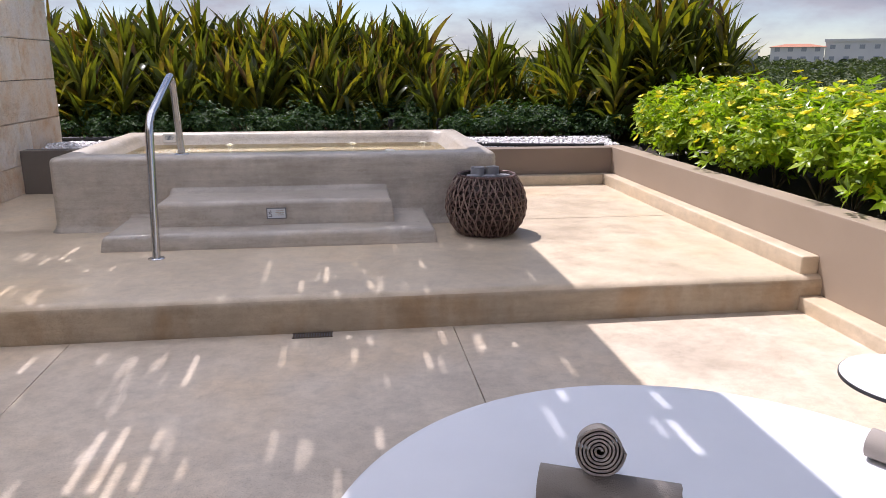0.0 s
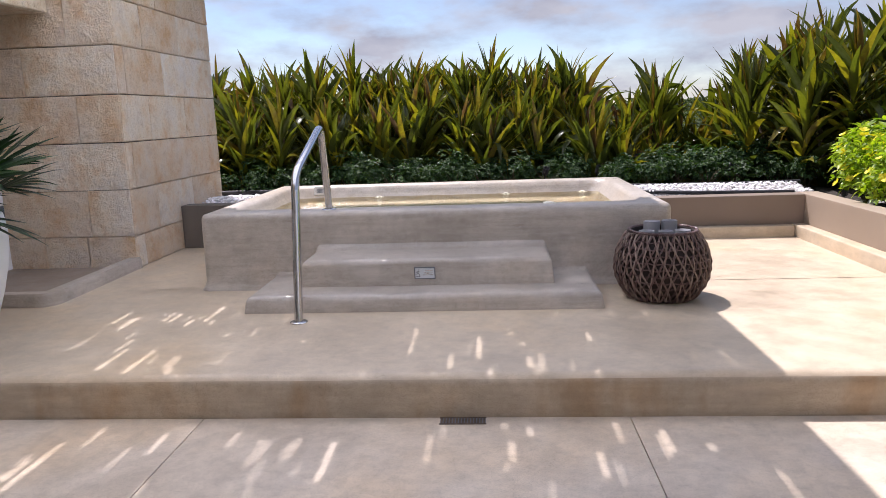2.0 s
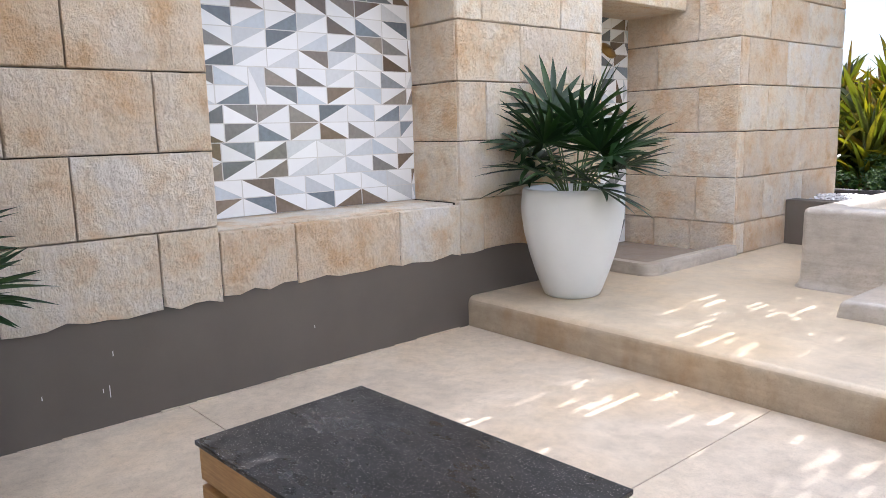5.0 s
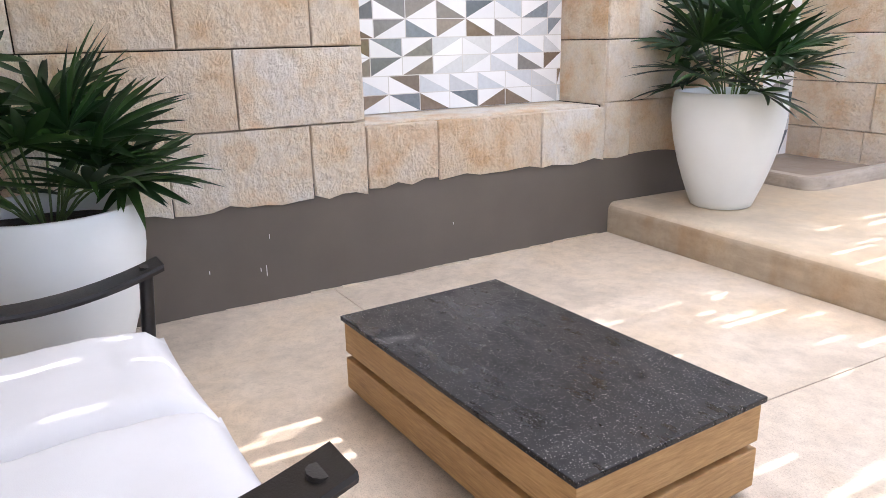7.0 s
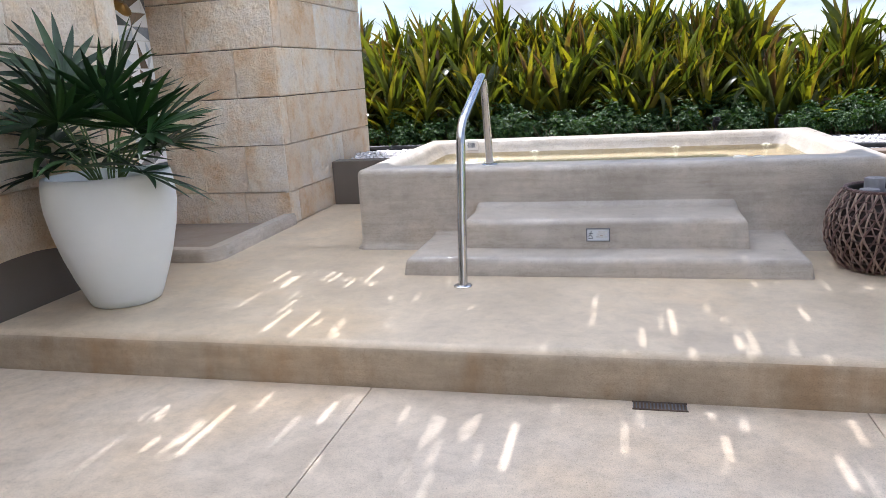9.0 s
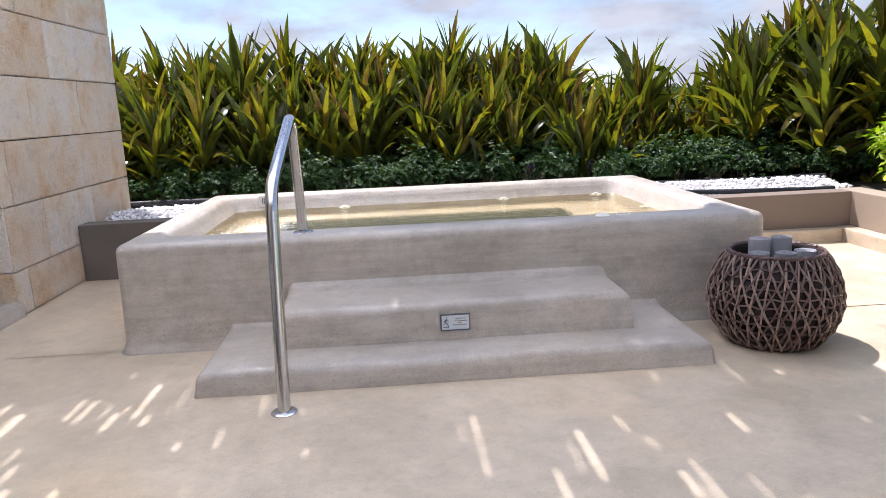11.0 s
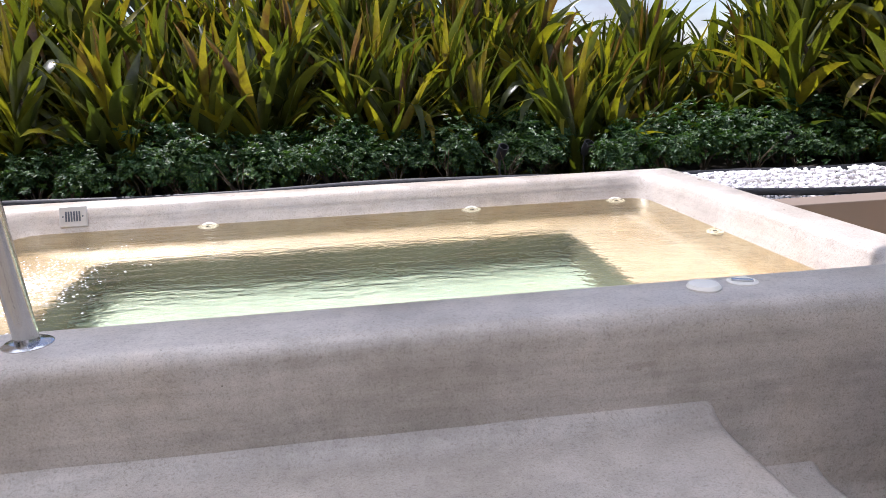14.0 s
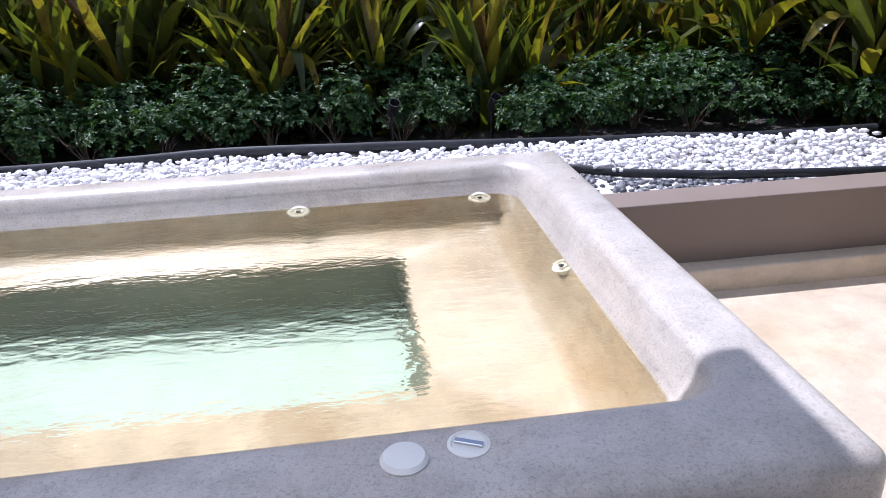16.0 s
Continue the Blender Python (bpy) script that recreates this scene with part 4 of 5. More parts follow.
# ------------------------------------------------------------ leaves
def strap(V, F, base, d, up, length, width, droop, segs=6, fold=0.25, twist=0.0, shape=0.45, curl=0.0):
    """A strap leaf with a folded midrib that bends towards the ground."""
    p, d, up = Vector(base), Vector(d).normalized(), Vector(up).normalized()
    side = d.cross(up)
    side = side.normalized() if side.length > 1e-4 else Vector((1, 0, 0))
    start = len(V)
    for i in range(segs + 1):
        s = i / segs
        w = width * 0.5 * max(0.02, (s / shape) ** 0.7 if s < shape else (1 - ((s - shape) / (1 - shape)) ** 1.7))
        if i == 0:
            w = width * 0.13
        n = side.cross(d).normalized()
        sd = (side * math.cos(twist * s) + n * math.sin(twist * s))
        nn = sd.cross(d)
        V += [p - sd * w + nn * w * fold, p.copy(), p + sd * w + nn * w * fold]
        step = length / segs
        d = (d + Vector((0, 0, -1)) * droop * step * (0.4 + 1.6 * s) + side * curl * step).normalized()
        side = (side - d * side.dot(d)).normalized()
        p = p + d * step
    for i in range(segs):
        a = start + 3 * i
        F += [(a, a + 1, a + 4, a + 3), (a + 1, a + 2, a + 5, a + 4)]


def ti_crown(seed, n, spread, size):
    """A tuft of strap leaves round the top of a stem; the stem's tip is at the origin."""
    r = random.Random(seed)
    V, F = [], []
    for i in range(n):
        s = i / n
        az = i * 2.39996 + r.uniform(-0.3, 0.3)
        el = radians(86 - spread * s + r.uniform(-17, 14))
        d = (math.cos(az) * math.cos(el), math.sin(az) * math.cos(el), math.sin(el))
        z = -0.72 * s * size
        L = size * r.uniform(0.46, 0.70) * (0.75 + 0.4 * math.sin(math.pi * min(1, s + 0.25)))
        droop = r.uniform(0.1, 1.7) * (0.4 + 1.3 * s)
        if r.random() < 0.07:
            droop = 5.5
        strap(V, F, (0, 0, z), d, (0, 0, 1), L, r.uniform(0.052, 0.094) * size, droop, 7, 0.32, r.uniform(-1.1, 1.1), 0.38, r.uniform(-0.9, 0.9))
    return data_mesh("crown", V, F, M_TI, 60)


CROWNS = [ti_crown(40 + k, n, sp, sz) for k, (n, sp, sz) in enumerate(((58, 52, 1.05), (52, 44, 1.15), (62, 60, 0.95), (50, 40, 1.2), (58, 66, 0.9)))]


def ti_plant(x, y, z, height, seed, label, group, stems=4, wide=0.24):
    r = random.Random(seed)
    t = thing("ti_plant", pose(x, y, z), label, "plant", group)
    for k in range(stems):
        a = r.uniform(0, 6.28)
        h = height * r.uniform(0.45, 1.0) if k else height
        off = Vector((math.cos(a), math.sin(a), 0)) * wide * r.uniform(0.3, 1.0)
        top = off * 1.6 + Vector((0, 0, h))
        pts = [off * 0.6, off * 0.9 + Vector((0, 0, h * 0.5)), top]
        part("stem", tube(spline(pts, 3), [0.020] * 3 + [0.016] * 3 + [0.012], 6), M_STEM, t)
        c = part("crown", CROWNS[r.randrange(len(CROWNS))], parent=t)
        c.matrix_basis = Matrix.LocRotScale(top, Euler((r.uniform(-0.22, 0.22), r.uniform(-0.22, 0.22), r.uniform(0, 6.28))), [r.uniform(0.85, 1.12)] * 3)
    return t


SOIL = 0.53
rp = random.Random(5)
LAB = "tall ti plant with green and bronze strap leaves"
for row, (yy, x0, x1, step, h0) in enumerate(((5.75, -0.9, 6.6, 0.40, 0.62), (6.25, -1.1, 7.2, 0.40, 1.06), (6.75, -1.2, 7.6, 0.50, 0.95))):
    x = x0
    k = 0
    while x < x1:
        if (row == 2 and 4.5 < x < 6.5) or (row == 1 and x > 4.8 and k % 3 == 0):
            x += step
            k += 1
            continue
        dip = 0.34 if 4.8 < x < 6.0 else 0.0
        ti_plant(x + rp.uniform(-0.1, 0.1), yy + rp.uniform(-0.14, 0.14), SOIL - 0.02, (h0 + rp.uniform(-0.14, 0.16)) - dip, 100 * row + k, LAB, "ti plant hedge")
        x += step * rp.uniform(0.85, 1.15)
        k += 1
for k, (x, y, h) in enumerate(((6.75, 5.1, 0.95), (7.15, 4.75, 1.1), (7.55, 5.1, 1.25), (7.2, 5.6, 1.2), (7.95, 4.9, 1.0), (6.85, 5.9, 0.9), (8.1, 5.5, 1.1))):
    ti_plant(x, y, SOIL - 0.02, h, 700 + k, "large ti plant with long arching bronze-tipped leaves", "ti plant corner clump", 5, 0.28).scale = (1.12, 1.12, 1.08)


# small-leaved shrubs -------------------------------------------------------------
def leaf_cloud(seed, n, rx, ry, rz, lmin, lmax, wide, mat, tuft=6, flat=0.4):
    """Leaves in small whorls on the outside of an uneven mound; the mound's foot is at the origin."""
    r = random.Random(seed)
    V, F, tips = [], [], []
    lumps = [(r.uniform(-0.6, 0.6) * rx, r.uniform(-0.6, 0.6) * ry, r.uniform(0.35, 0.8) * rz, r.uniform(0.35, 0.6)) for _ in range(8)]
    made = 0
    while made < n:
        lx, ly, lz, s = r.choice(lumps)
        a, u = r.uniform(0, 6.28), r.uniform(-0.35, 1.0)
        q = math.sqrt(max(0, 1 - u * u)) * r.uniform(0.6, 1.05)
        c = Vector((lx + rx * s * q * math.cos(a), ly + ry * s * q * math.sin(a), max(0.02, lz + rz * s * u * r.uniform(0.6, 1.1))))
        out = Vector((q * math.cos(a), q * math.sin(a), u + 0.6)).normalized()
        tips.append((c, out))
        for k in range(tuft):
            b = 6.28 * k / tuft + r.uniform(-0.4, 0.4)
            t1 = out.orthogonal().normalized()
            t2 = out.cross(t1)
            d = (t1 * math.cos(b) + t2 * math.sin(b) + out * r.uniform(0.1, 0.9)).normalized()
            L = r.uniform(lmin, lmax)
            w = L * wide * 0.5
            sd = d.cross(out).normalized() if d.cross(out).length > 1e-3 else t1
            n2 = sd.cross(d)
            s0 = len(V)
            p = c + d * L * 0.1
            V += [p, p + d * L * 0.45 - sd * w + n2 * w * flat, p + d * L * 0.5, p + d * L * 0.45 + sd * w + n2 * w * flat, p + d * L - n2 * L * 0.12]
            F += [(s0, s0 + 1, s0 + 2), (s0, s0 + 2, s0 + 3), (s0 + 1, s0 + 4, s0 + 2), (s0 + 2, s0 + 4, s0 + 3)]
            made += 1
    return data_mesh("foliage", V, F, mat), tips


def twigs(seed, rx, ry, rz, n=9):
    r = random.Random(seed)
    bm = bmesh.new()
    for _ in range(n):
        a = r.uniform(0, 6.28)
        e = Vector((math.cos(a) * rx * r.uniform(0.3, 0.8), math.sin(a) * ry * r.uniform(0.3, 0.8), rz * r.uniform(0.5, 0.95)))
        tube([(0, 0, -0.03), e * 0.45 + Vector((r.uniform(-0.03, 0.03), r.uniform(-0.03, 0.03), 0.02)), e], [0.006, 0.0045, 0.002], 5, bm)
    return mesh_of("branchwork", bm, M_STEM)


SHRUBS = [(leaf_cloud(300 + k, 1500, 0.30, 0.26, 0.34, 0.022, 0.045, 0.62, M_SHRUB)[0], twigs(320 + k, 0.28, 0.24, 0.3)) for k in range(5)]
x, k = -0.3, 0
while x < 8.4:
    for yy, sc in ((5.05, 0.82), (5.38, 1.1)) if x < 6.6 else ((4.62, 0.95), (5.0, 1.1)):
        px, py = x + rp.uniform(-0.08, 0.08) + (0.14 if sc > 1 else 0), yy + rp.uniform(-0.08, 0.08) - (0.12 if x > 4.6 else 0.0)
        s = sc * rp.uniform(0.85, 1.15)
        t = thing("shrub", pose(px, py, SOIL - 0.02, 0, 0, rp.uniform(0, 360)), "low dark green glossy small-leaved shrub", "shrub", "shrub border")
        t.scale = (s, s, s)
        fo, tw = SHRUBS[k % 5]
        part("foliage", fo, parent=t)
        part("branchwork", tw, parent=t)
        k += 1
    x += 0.34

# allamanda with yellow flowers along the east wall
def flower_mesh():
    V, F = [], []
    for i in range(5):
        a = 6.283 * i / 5
        d = Vector((math.cos(a), math.sin(a), 0.45))
        strap(V, F, (0, 0, 0), d, (0, 0, 1), 0.046, 0.042, 4.0, 3, 0.1, 0.3, 0.6)
    return data_mesh("flower", V, F, M_PETAL, 60)


FLOWER = flower_mesh()
LIMES = []
for k in range(4):
    me, tips = leaf_cloud(360 + k, 1300, 0.46, 0.46, 0.60, 0.065, 0.115, 0.42, M_LIME, 5, 0.2)
    LIMES.append((me, tips, twigs(380 + k, 0.4, 0.4, 0.5, 8)))
k = 0
for xi, x in enumerate((6.88, 7.42, 8.0)):
    y = -2.6 + 0.25 * xi
    while y < 3.7 + 0.15 * xi:
        me, tips, tw = LIMES[k % 4]
        s = rp.uniform(0.92, 1.15) * (0.92 if xi == 0 else 1.05)
        t = thing("allamanda_bush", pose(x + rp.uniform(-0.06, 0.06), y, 0.48, 0, 0, rp.uniform(0, 360)), "lime-green allamanda bush dotted with yellow flowers", "bush", "flower bed bushes")
        t.scale = (s, s, s * (1.0, 0.92, 0.80)[xi])
        part("foliage", me, parent=t)
        part("branchwork", tw, parent=t)
        for c, o in rp.sample(tips, 40 if xi == 0 else 30):
            if c.z > 0.15:
                f = part("flower", FLOWER, parent=t)
                f.matrix_basis = Matrix.LocRotScale(c + o * 0.085, o.to_track_quat("Z", "Y"), [rp.uniform(0.85, 1.3)] * 3)
        y += 0.44
        k += 1

# soil of the beds
def soil_sheet(name, x0, x1, y0, y1, z, label):
    bm = bmesh.new()
    bmesh.ops.create_grid(bm, x_segments=40, y_segments=30, size=0.5)
    for v in bm.verts:
        v.co = ((x0 + x1) / 2 + v.co.x * (x1 - x0), (y0 + y1) / 2 + v.co.y * (y1 - y0), z)
        v.co.z += 0.025 * noise.noise(v.co * 2.1)
    return struct(name, bm, M_SOIL, label, "soil", 60)


soil_sheet("soil_north", -1.6, 8.4, 3.69, 7.4, SOIL - 0.03, "dark planting soil behind the tub")
soil_sheet("soil_east", 6.54, 8.8, -6.6, 3.69, 0.46, "dark planting soil behind the low wall")
struct("bed_edge_north", boxed(-1.7, 8.8, 7.4, 7.6, -9, 0.54), M_PLAINWALL, "plain outer face of the planting bed", "wall")
struct("bed_edge_east", boxed(8.8, 9.0, -6.9, 7.6, -9, 0.5), M_PLAINWALL, "plain outer face of the planting bed", "wall")


# ------------------------------------------------------------ pebbles and edging
def pebble_mesh(name, mat, seed):
    r = random.Random(seed)
    bm = bmesh.new()
    bmesh.ops.create_icosphere(bm, subdivisions=1, radius=1)
    for v in bm.verts:
        v.co *= 1 + r.uniform(-0.12, 0.12)
    return mesh_of(name, bm, mat, 80)


PEB = [pebble_mesh("pebble", M_PEBBLE, k) for k in range(5)]
tmpl = []
for me in PEB:
    tmpl.append((np.array([v.co[:] for v in me.vertices]), [tuple(p.vertices) for p in me.polygons]))


def hose_y(x):
    """The line of the edging between shrubs and pebbles."""
    return float(np.interp(x, (-0.5, 1.55, 3.15, 3.77, 4.98, 5.55, 5.95, 6.5, 7.2), (4.78, 4.73, 4.76, 4.65, 4.55, 4.48, 4.35, 4.30, 4.3)))


def strip_y(x):
    return float(np.interp(x, (4.6, 4.95, 5.05, 5.49, 6.1, 6.4), (4.15, 4.04, 3.95, 3.80, 3.70, 3.68)))


bed_w = tagged(new("pebble_bed"), "bed of white rounded pebbles behind the tub", "pebbles", "", "structure")
bed_d = tagged(new("dark_pebble_bed"), "small patch of dark grey pebbles by the planter wall", "pebbles", "", "structure")
rb = random.Random(77)
loose = {"w": ([], []), "d": ([], [])}
count = {"w": 0, "d": 0}


def heap(x, y, z, size, dark):
    key = "d" if dark else "w"
    e = Euler((rb.uniform(-0.4, 0.4), rb.uniform(-0.4, 0.4), rb.uniform(0, 6.28)))
    sc = (size * rb.uniform(0.8, 1.35), size * rb.uniform(0.7, 1.0), size * rb.uniform(0.5, 0.75))
    k = rb.randrange(5)
    near = 3.2 < x < 6.3 and y < 4.5
    if near and count[key] < 290 and rb.random() < (0.2 if not dark else 1.0):
        count[key] += 1
        ob = part("pebble", PEB[k] if not dark else PEBD[k], parent=bed_d if dark else bed_w)
        ob.matrix_basis = Matrix.LocRotScale((x, y, z), e, sc)
        return
    V, F = loose[key]
    co, fs = tmpl[k]
    m = np.array(e.to_matrix()) * np.array(sc)
    n0 = len(V)
    V += [tuple(c) for c in co @ m.T + (x, y, z)]
    F += [tuple(i + n0 for i in f) for f in fs]


PEBD = [pebble_mesh("pebble", M_PEBBLED, k) for k in range(5)]
for layer, z in ((0, 0.530), (1, 0.552), (2, 0.572)):
    for _ in range(5600 if layer < 2 else 4600):
        x = rb.uniform(0.55, 6.5)
        y = rb.uniform(3.72, 4.8)
        if y > hose_y(x) - 0.02:
            continue
        dark = x > 4.6 and y < strip_y(x)
        if layer == 2 and dark:
            continue
        hump = 0.035 * math.exp(-((y - 4.22) / 0.25) ** 2) if not dark else -0.005
        heap(x, y, z + hump + rb.uniform(-0.006, 0.006), rb.uniform(0.013, 0.022), dark)
for key, par, mat in (("w", bed_w, M_PEBBLE), ("d", bed_d, M_PEBBLED)):
    V, F = loose[key]
    if V:
        tagged(part("loose_pebbles", data_mesh("loose_pebbles", V, F, mat, 80), parent=par), kind="stuff")

pb = bmesh.new()
bmesh.ops.create_grid(pb, x_segments=60, y_segments=2, size=0.5)
for v in pb.verts:
    v.co.x = 0.55 + 5.9 * (v.co.x + 0.5)
    v.co.y = 3.69 + (hose_y(v.co.x) - 3.69) * (v.co.y + 0.5)
    v.co.z = 0.545
part("sand_base", pb, M_PEBBASE, bed_w, "pale crushed stone under the pebbles")

edge1 = thing("bed_edging", pose(0, 0, 0), "black rubber lawn edging round the shrubs", "edging")
part("strip", tube(spline([(x, hose_y(x), 0.585 + 0.012 * math.sin(x * 2.1)) for x in np.arange(-0.4, 6.9, 0.35)], 4), 0.02, 8, None, True, 1.5), M_BLACK, edge1, "", 60)
edge2 = thing("bed_edging", pose(0, 0, 0), "thin black edging between white and dark pebbles", "edging")
part("strip", tube(spline([(x, strip_y(x), 0.575) for x in np.arange(4.7, 6.4, 0.2)], 4), 0.014, 8, None, True, 1.5), M_BLACK, edge2, "", 60)
for x, y in ((4.68, 5.0), (4.1, 5.02), (6.1, 4.9)):
    spot = thing("garden_spotlight", pose(x, y, SOIL), "small black garden spotlight among the shrubs", "spotlight", "garden spotlights")
    part("spike", tube([(0, 0, -0.03), (0, 0, 0.16)], 0.008, 8), M_BLACK, spot)
    part("housing", lathe([(0.0, 0), (0.025, 0.004), (0.032, 0.03), (0.034, 0.10), (0.030, 0.10), (0.028, 0.02), (0, 0.015)], 16, False), M_BLACK, spot, "", 40, pose(0, 0, 0.15, 35, 0, 20))


# ------------------------------------------------------------ fan palms in white pots
def fan_leaf(seed):
    """One fan of pointed blades; the hub is at the origin, the fan's middle points along +x."""
    r = random.Random(seed)
    V, F = [], []
    n = 16
    for i in range(n):
        a = radians(-118 + 236 * i / (n - 1) + r.uniform(-3, 3))
        L = 0.45 * (0.74 + 0.26 * math.cos(a * 0.7)) * r.uniform(0.9, 1.08)
        d = Vector((math.cos(a), math.sin(a), 0.14 + 0.10 * (i % 2) + r.uniform(-0.05, 0.05)))
        strap(V, F, (0, 0, 0), d, (0, 0, 1), L, 0.050, r.uniform(0.1, 0.7) + (1.2 if r.random() < 0.12 else 0), 7, 0.38, r.uniform(-0.2, 0.2), 0.42)
    return data_mesh("fan_leaf", V, F, M_PALM, 60)


FANS = [fan_leaf(900 + k) for k in range(4)]


def palm(m, seed, label, size, n=20):
    """Fans on stalks from the foot: a few upright, most leaning out, one tall one above the rest."""
    r = random.Random(seed)
    t = thing("fan_palm", m, label, "palm", "potted palms")
    for k in range(n):
        az = k * 2.39996 + r.uniform(-0.4, 0.4)
        s = (k + 0.5) / n
        el = radians(82 - 74 * s + r.uniform(-9, 9))
        L = r.uniform(0.30, 0.44) * (1.12 - 0.35 * s) + (0.16 if k == 1 else 0.0)
        base = Vector((math.cos(az), math.sin(az), 0)) * 0.05
        d = Vector((math.cos(az) * math.cos(el), math.sin(az) * math.cos(el), math.sin(el)))
        hub = base + d * L + Vector((0, 0, 0.06))
        part("stalk", tube(spline([base, base * 1.2 + Vector((0, 0, 0.08)) + d * L * 0.4, hub], 3), 0.0055, 6), M_PETIOLE, t)
        f = part("fan_leaf", FANS[k % 4], parent=t)
        tilt = el - radians(r.uniform(8, 42))
        d2 = Vector((math.cos(az) * math.cos(tilt), math.sin(az) * math.cos(tilt), math.sin(tilt)))
        q = d2.to_track_quat("X", "Z") @ Euler((r.uniform(-0.5, 0.5), 0, 0)).to_quaternion()
        f.matrix_basis = Matrix.LocRotScale(hub, q, [r.uniform(0.78, 1.0)] * 3)
    t.scale = (size, size, size)
    return t


def pot(m, label):
    t = thing("plant_pot", m, label, "plant pot", "white plant pots")
    prof = [(0.915 * r, 0.99 * z) for r, z in [(0.19, 0.0), (0.205, 0.008), (0.225, 0.05), (0.27, 0.16), (0.315, 0.29), (0.352, 0.43), (0.372, 0.55), (0.375, 0.62), (0.368, 0.70), (0.362, 0.728), (0.356, 0.735), (0.338, 0.735), (0.332, 0.728), (0.335, 0.66), (0.33, 0.60)]]
    part("shell", lathe(prof, 64, True), M_POT, t, "", 50)
    so = bmesh.new()
    lathe([(0.0, 0.655), (0.12, 0.66), (0.25, 0.65), (0.312, 0.64)], 32, False, False, so)
    for v in so.verts:
        v.co.z += 0.012 * noise.noise(v.co * 14)
    part("soil", so, M_SOIL, t, "dark potting soil", 60)
    return t


pot(pose(0.453, 0.55, P), "tall tapered white glazed pot on the platform by the stone wall")
palm(pose(0.453, 0.55, P + 0.648, 0, 0, 35), 61, "dark green fan palm in a white pot on the platform", 1.0)
pot(pose(0.50, -3.28, -0.033), "tall tapered white glazed pot on the floor beside the love seat")
palm(pose(0.50, -3.28, 0.622, 0, 0, 110), 66, "dark green fan palm in a white pot beside the love seat", 0.92)


# ------------------------------------------------------------ wicker basket with towels
def basket_r(z):
    return float(np.interp(z, (0, 0.03, 0.08, 0.14, 0.20, 0.26, 0.32, 0.37, 0.41, 0.43), (0.195, 0.222, 0.258, 0.283, 0.292, 0.288, 0.272, 0.248, 0.222, 0.212)))


BX, BY = 4.57, 1.38
basket = thing("wicker_basket", pose(BX, BY, P), "round dark brown woven wicker basket holding rolled towels", "basket")
zs = [0.004, 0.03, 0.08, 0.14, 0.20, 0.26, 0.32, 0.37, 0.41, 0.428]
part("core", lathe([(basket_r(z) - 0.010, z) for z in zs] + [(0.19, 0.43), (0.185, 0.42), (0.21, 0.36), (0.24, 0.2), (0.2, 0.08), (0.0, 0.07)], 48, True), M_WICKERCORE, basket, "", 60)
for sgn, n, lean, rad, wmat in ((1, 34, 0.72, 0.0052, M_WICKERD), (-1, 34, 0.72, 0.0052, M_WICKER), (1, 30, 0.20, 0.0046, M_WICKER)):
    bm = bmesh.new()
    wr = random.Random(70 + n + sgn)
    for i in range(n):
        a0 = 6.2832 * i / n + wr.uniform(-0.03, 0.03)
        pts = []
        for k in range(17):
            z = 0.006 + 0.418 * k / 16
            a = a0 + sgn * lean * (z / 0.42) * (1 + wr.uniform(-0.02, 0.02))
            R = basket_r(z) + 0.002 + 0.0055 * math.sin(k * 1.571 + (0 if sgn > 0 else 3.1416) + i * 3.1416)
            pts.append((R * math.cos(a), R * math.sin(a), z))
        tube(pts, rad * wr.uniform(0.85, 1.1), 6, bm, True, 1.0)
    part("diagonal_weave", bm, wmat, basket, "", 70)
bm = bmesh.new()
for i in range(10):
    z = 0.025 + 0.040 * i
    pts = []
    for k in range(103):
        a = 6.2832 * k / 102
        R = basket_r(z) + 0.0045 * math.sin(a * 34 + i * 3.1416)
        pts.append((R * math.cos(a), R * math.sin(a), z + 0.004 * math.sin(a * 17 + i)))
    tube(pts, 0.0042, 5, bm, False)
part("hoop_weave", bm, M_WICKERD, basket, "", 70)
bm = bmesh.new()
for s in range(3):
    pts = [((0.205 + 0.006 * math.cos(a * 30 + s * 2.09)) * math.cos(a), (0.205 + 0.006 * math.cos(a * 30 + s * 2.09)) * math.sin(a), 0.43 + 0.006 * math.sin(a * 30 + s * 2.09)) for a in np.linspace(0, 6.2832, 121)]
    tube(pts, 0.006, 5, bm, False)
part("braided_rim", bm, M_WICKERD, basket, "", 70)


def towel_roll(m, length, radius, mat, label, group, turns=5.5):
    """A towel rolled up: a spiral band of cloth with thickness, the axis along y."""
    t = thing("rolled_towel", m, label, "towel", group)
    bm = bmesh.new()
    n = int(turns * 26)
    th = radius / (turns + 0.6)
    rows = []
    r = random.Random(int(length * 1000 + turns * 10))
    for i in range(n + 1):
        s = i / n
        a = s * turns * 6.2832
        R = 0.008 + (radius - 0.008) * s
        R *= 1 + 0.025 * math.sin(a * 2 + 1) + 0.012 * math.sin(a * 5)
        jag = r.uniform(-0.002, 0.002)
        row = []
        for k, (yy, off) in enumerate(((-length / 2 + jag, 0), (-length / 4, 0), (length / 4, 0), (length / 2, 0), (length / 2, -th * 0.62), (-length / 2 + jag, -th * 0.62))):
            q = max(0.002, R + off)
            row.append(bm.verts.new((q * math.cos(a), yy, q * math.sin(a))))
        rows.append(row)
    for a, b in zip(rows, rows[1:]):
        for k in range(6):
            bm.faces.new((a[k], a[(k + 1) % 6], b[(k + 1) % 6], b[k]))
    part("cloth", bm, mat, t, "", 50)
    return t


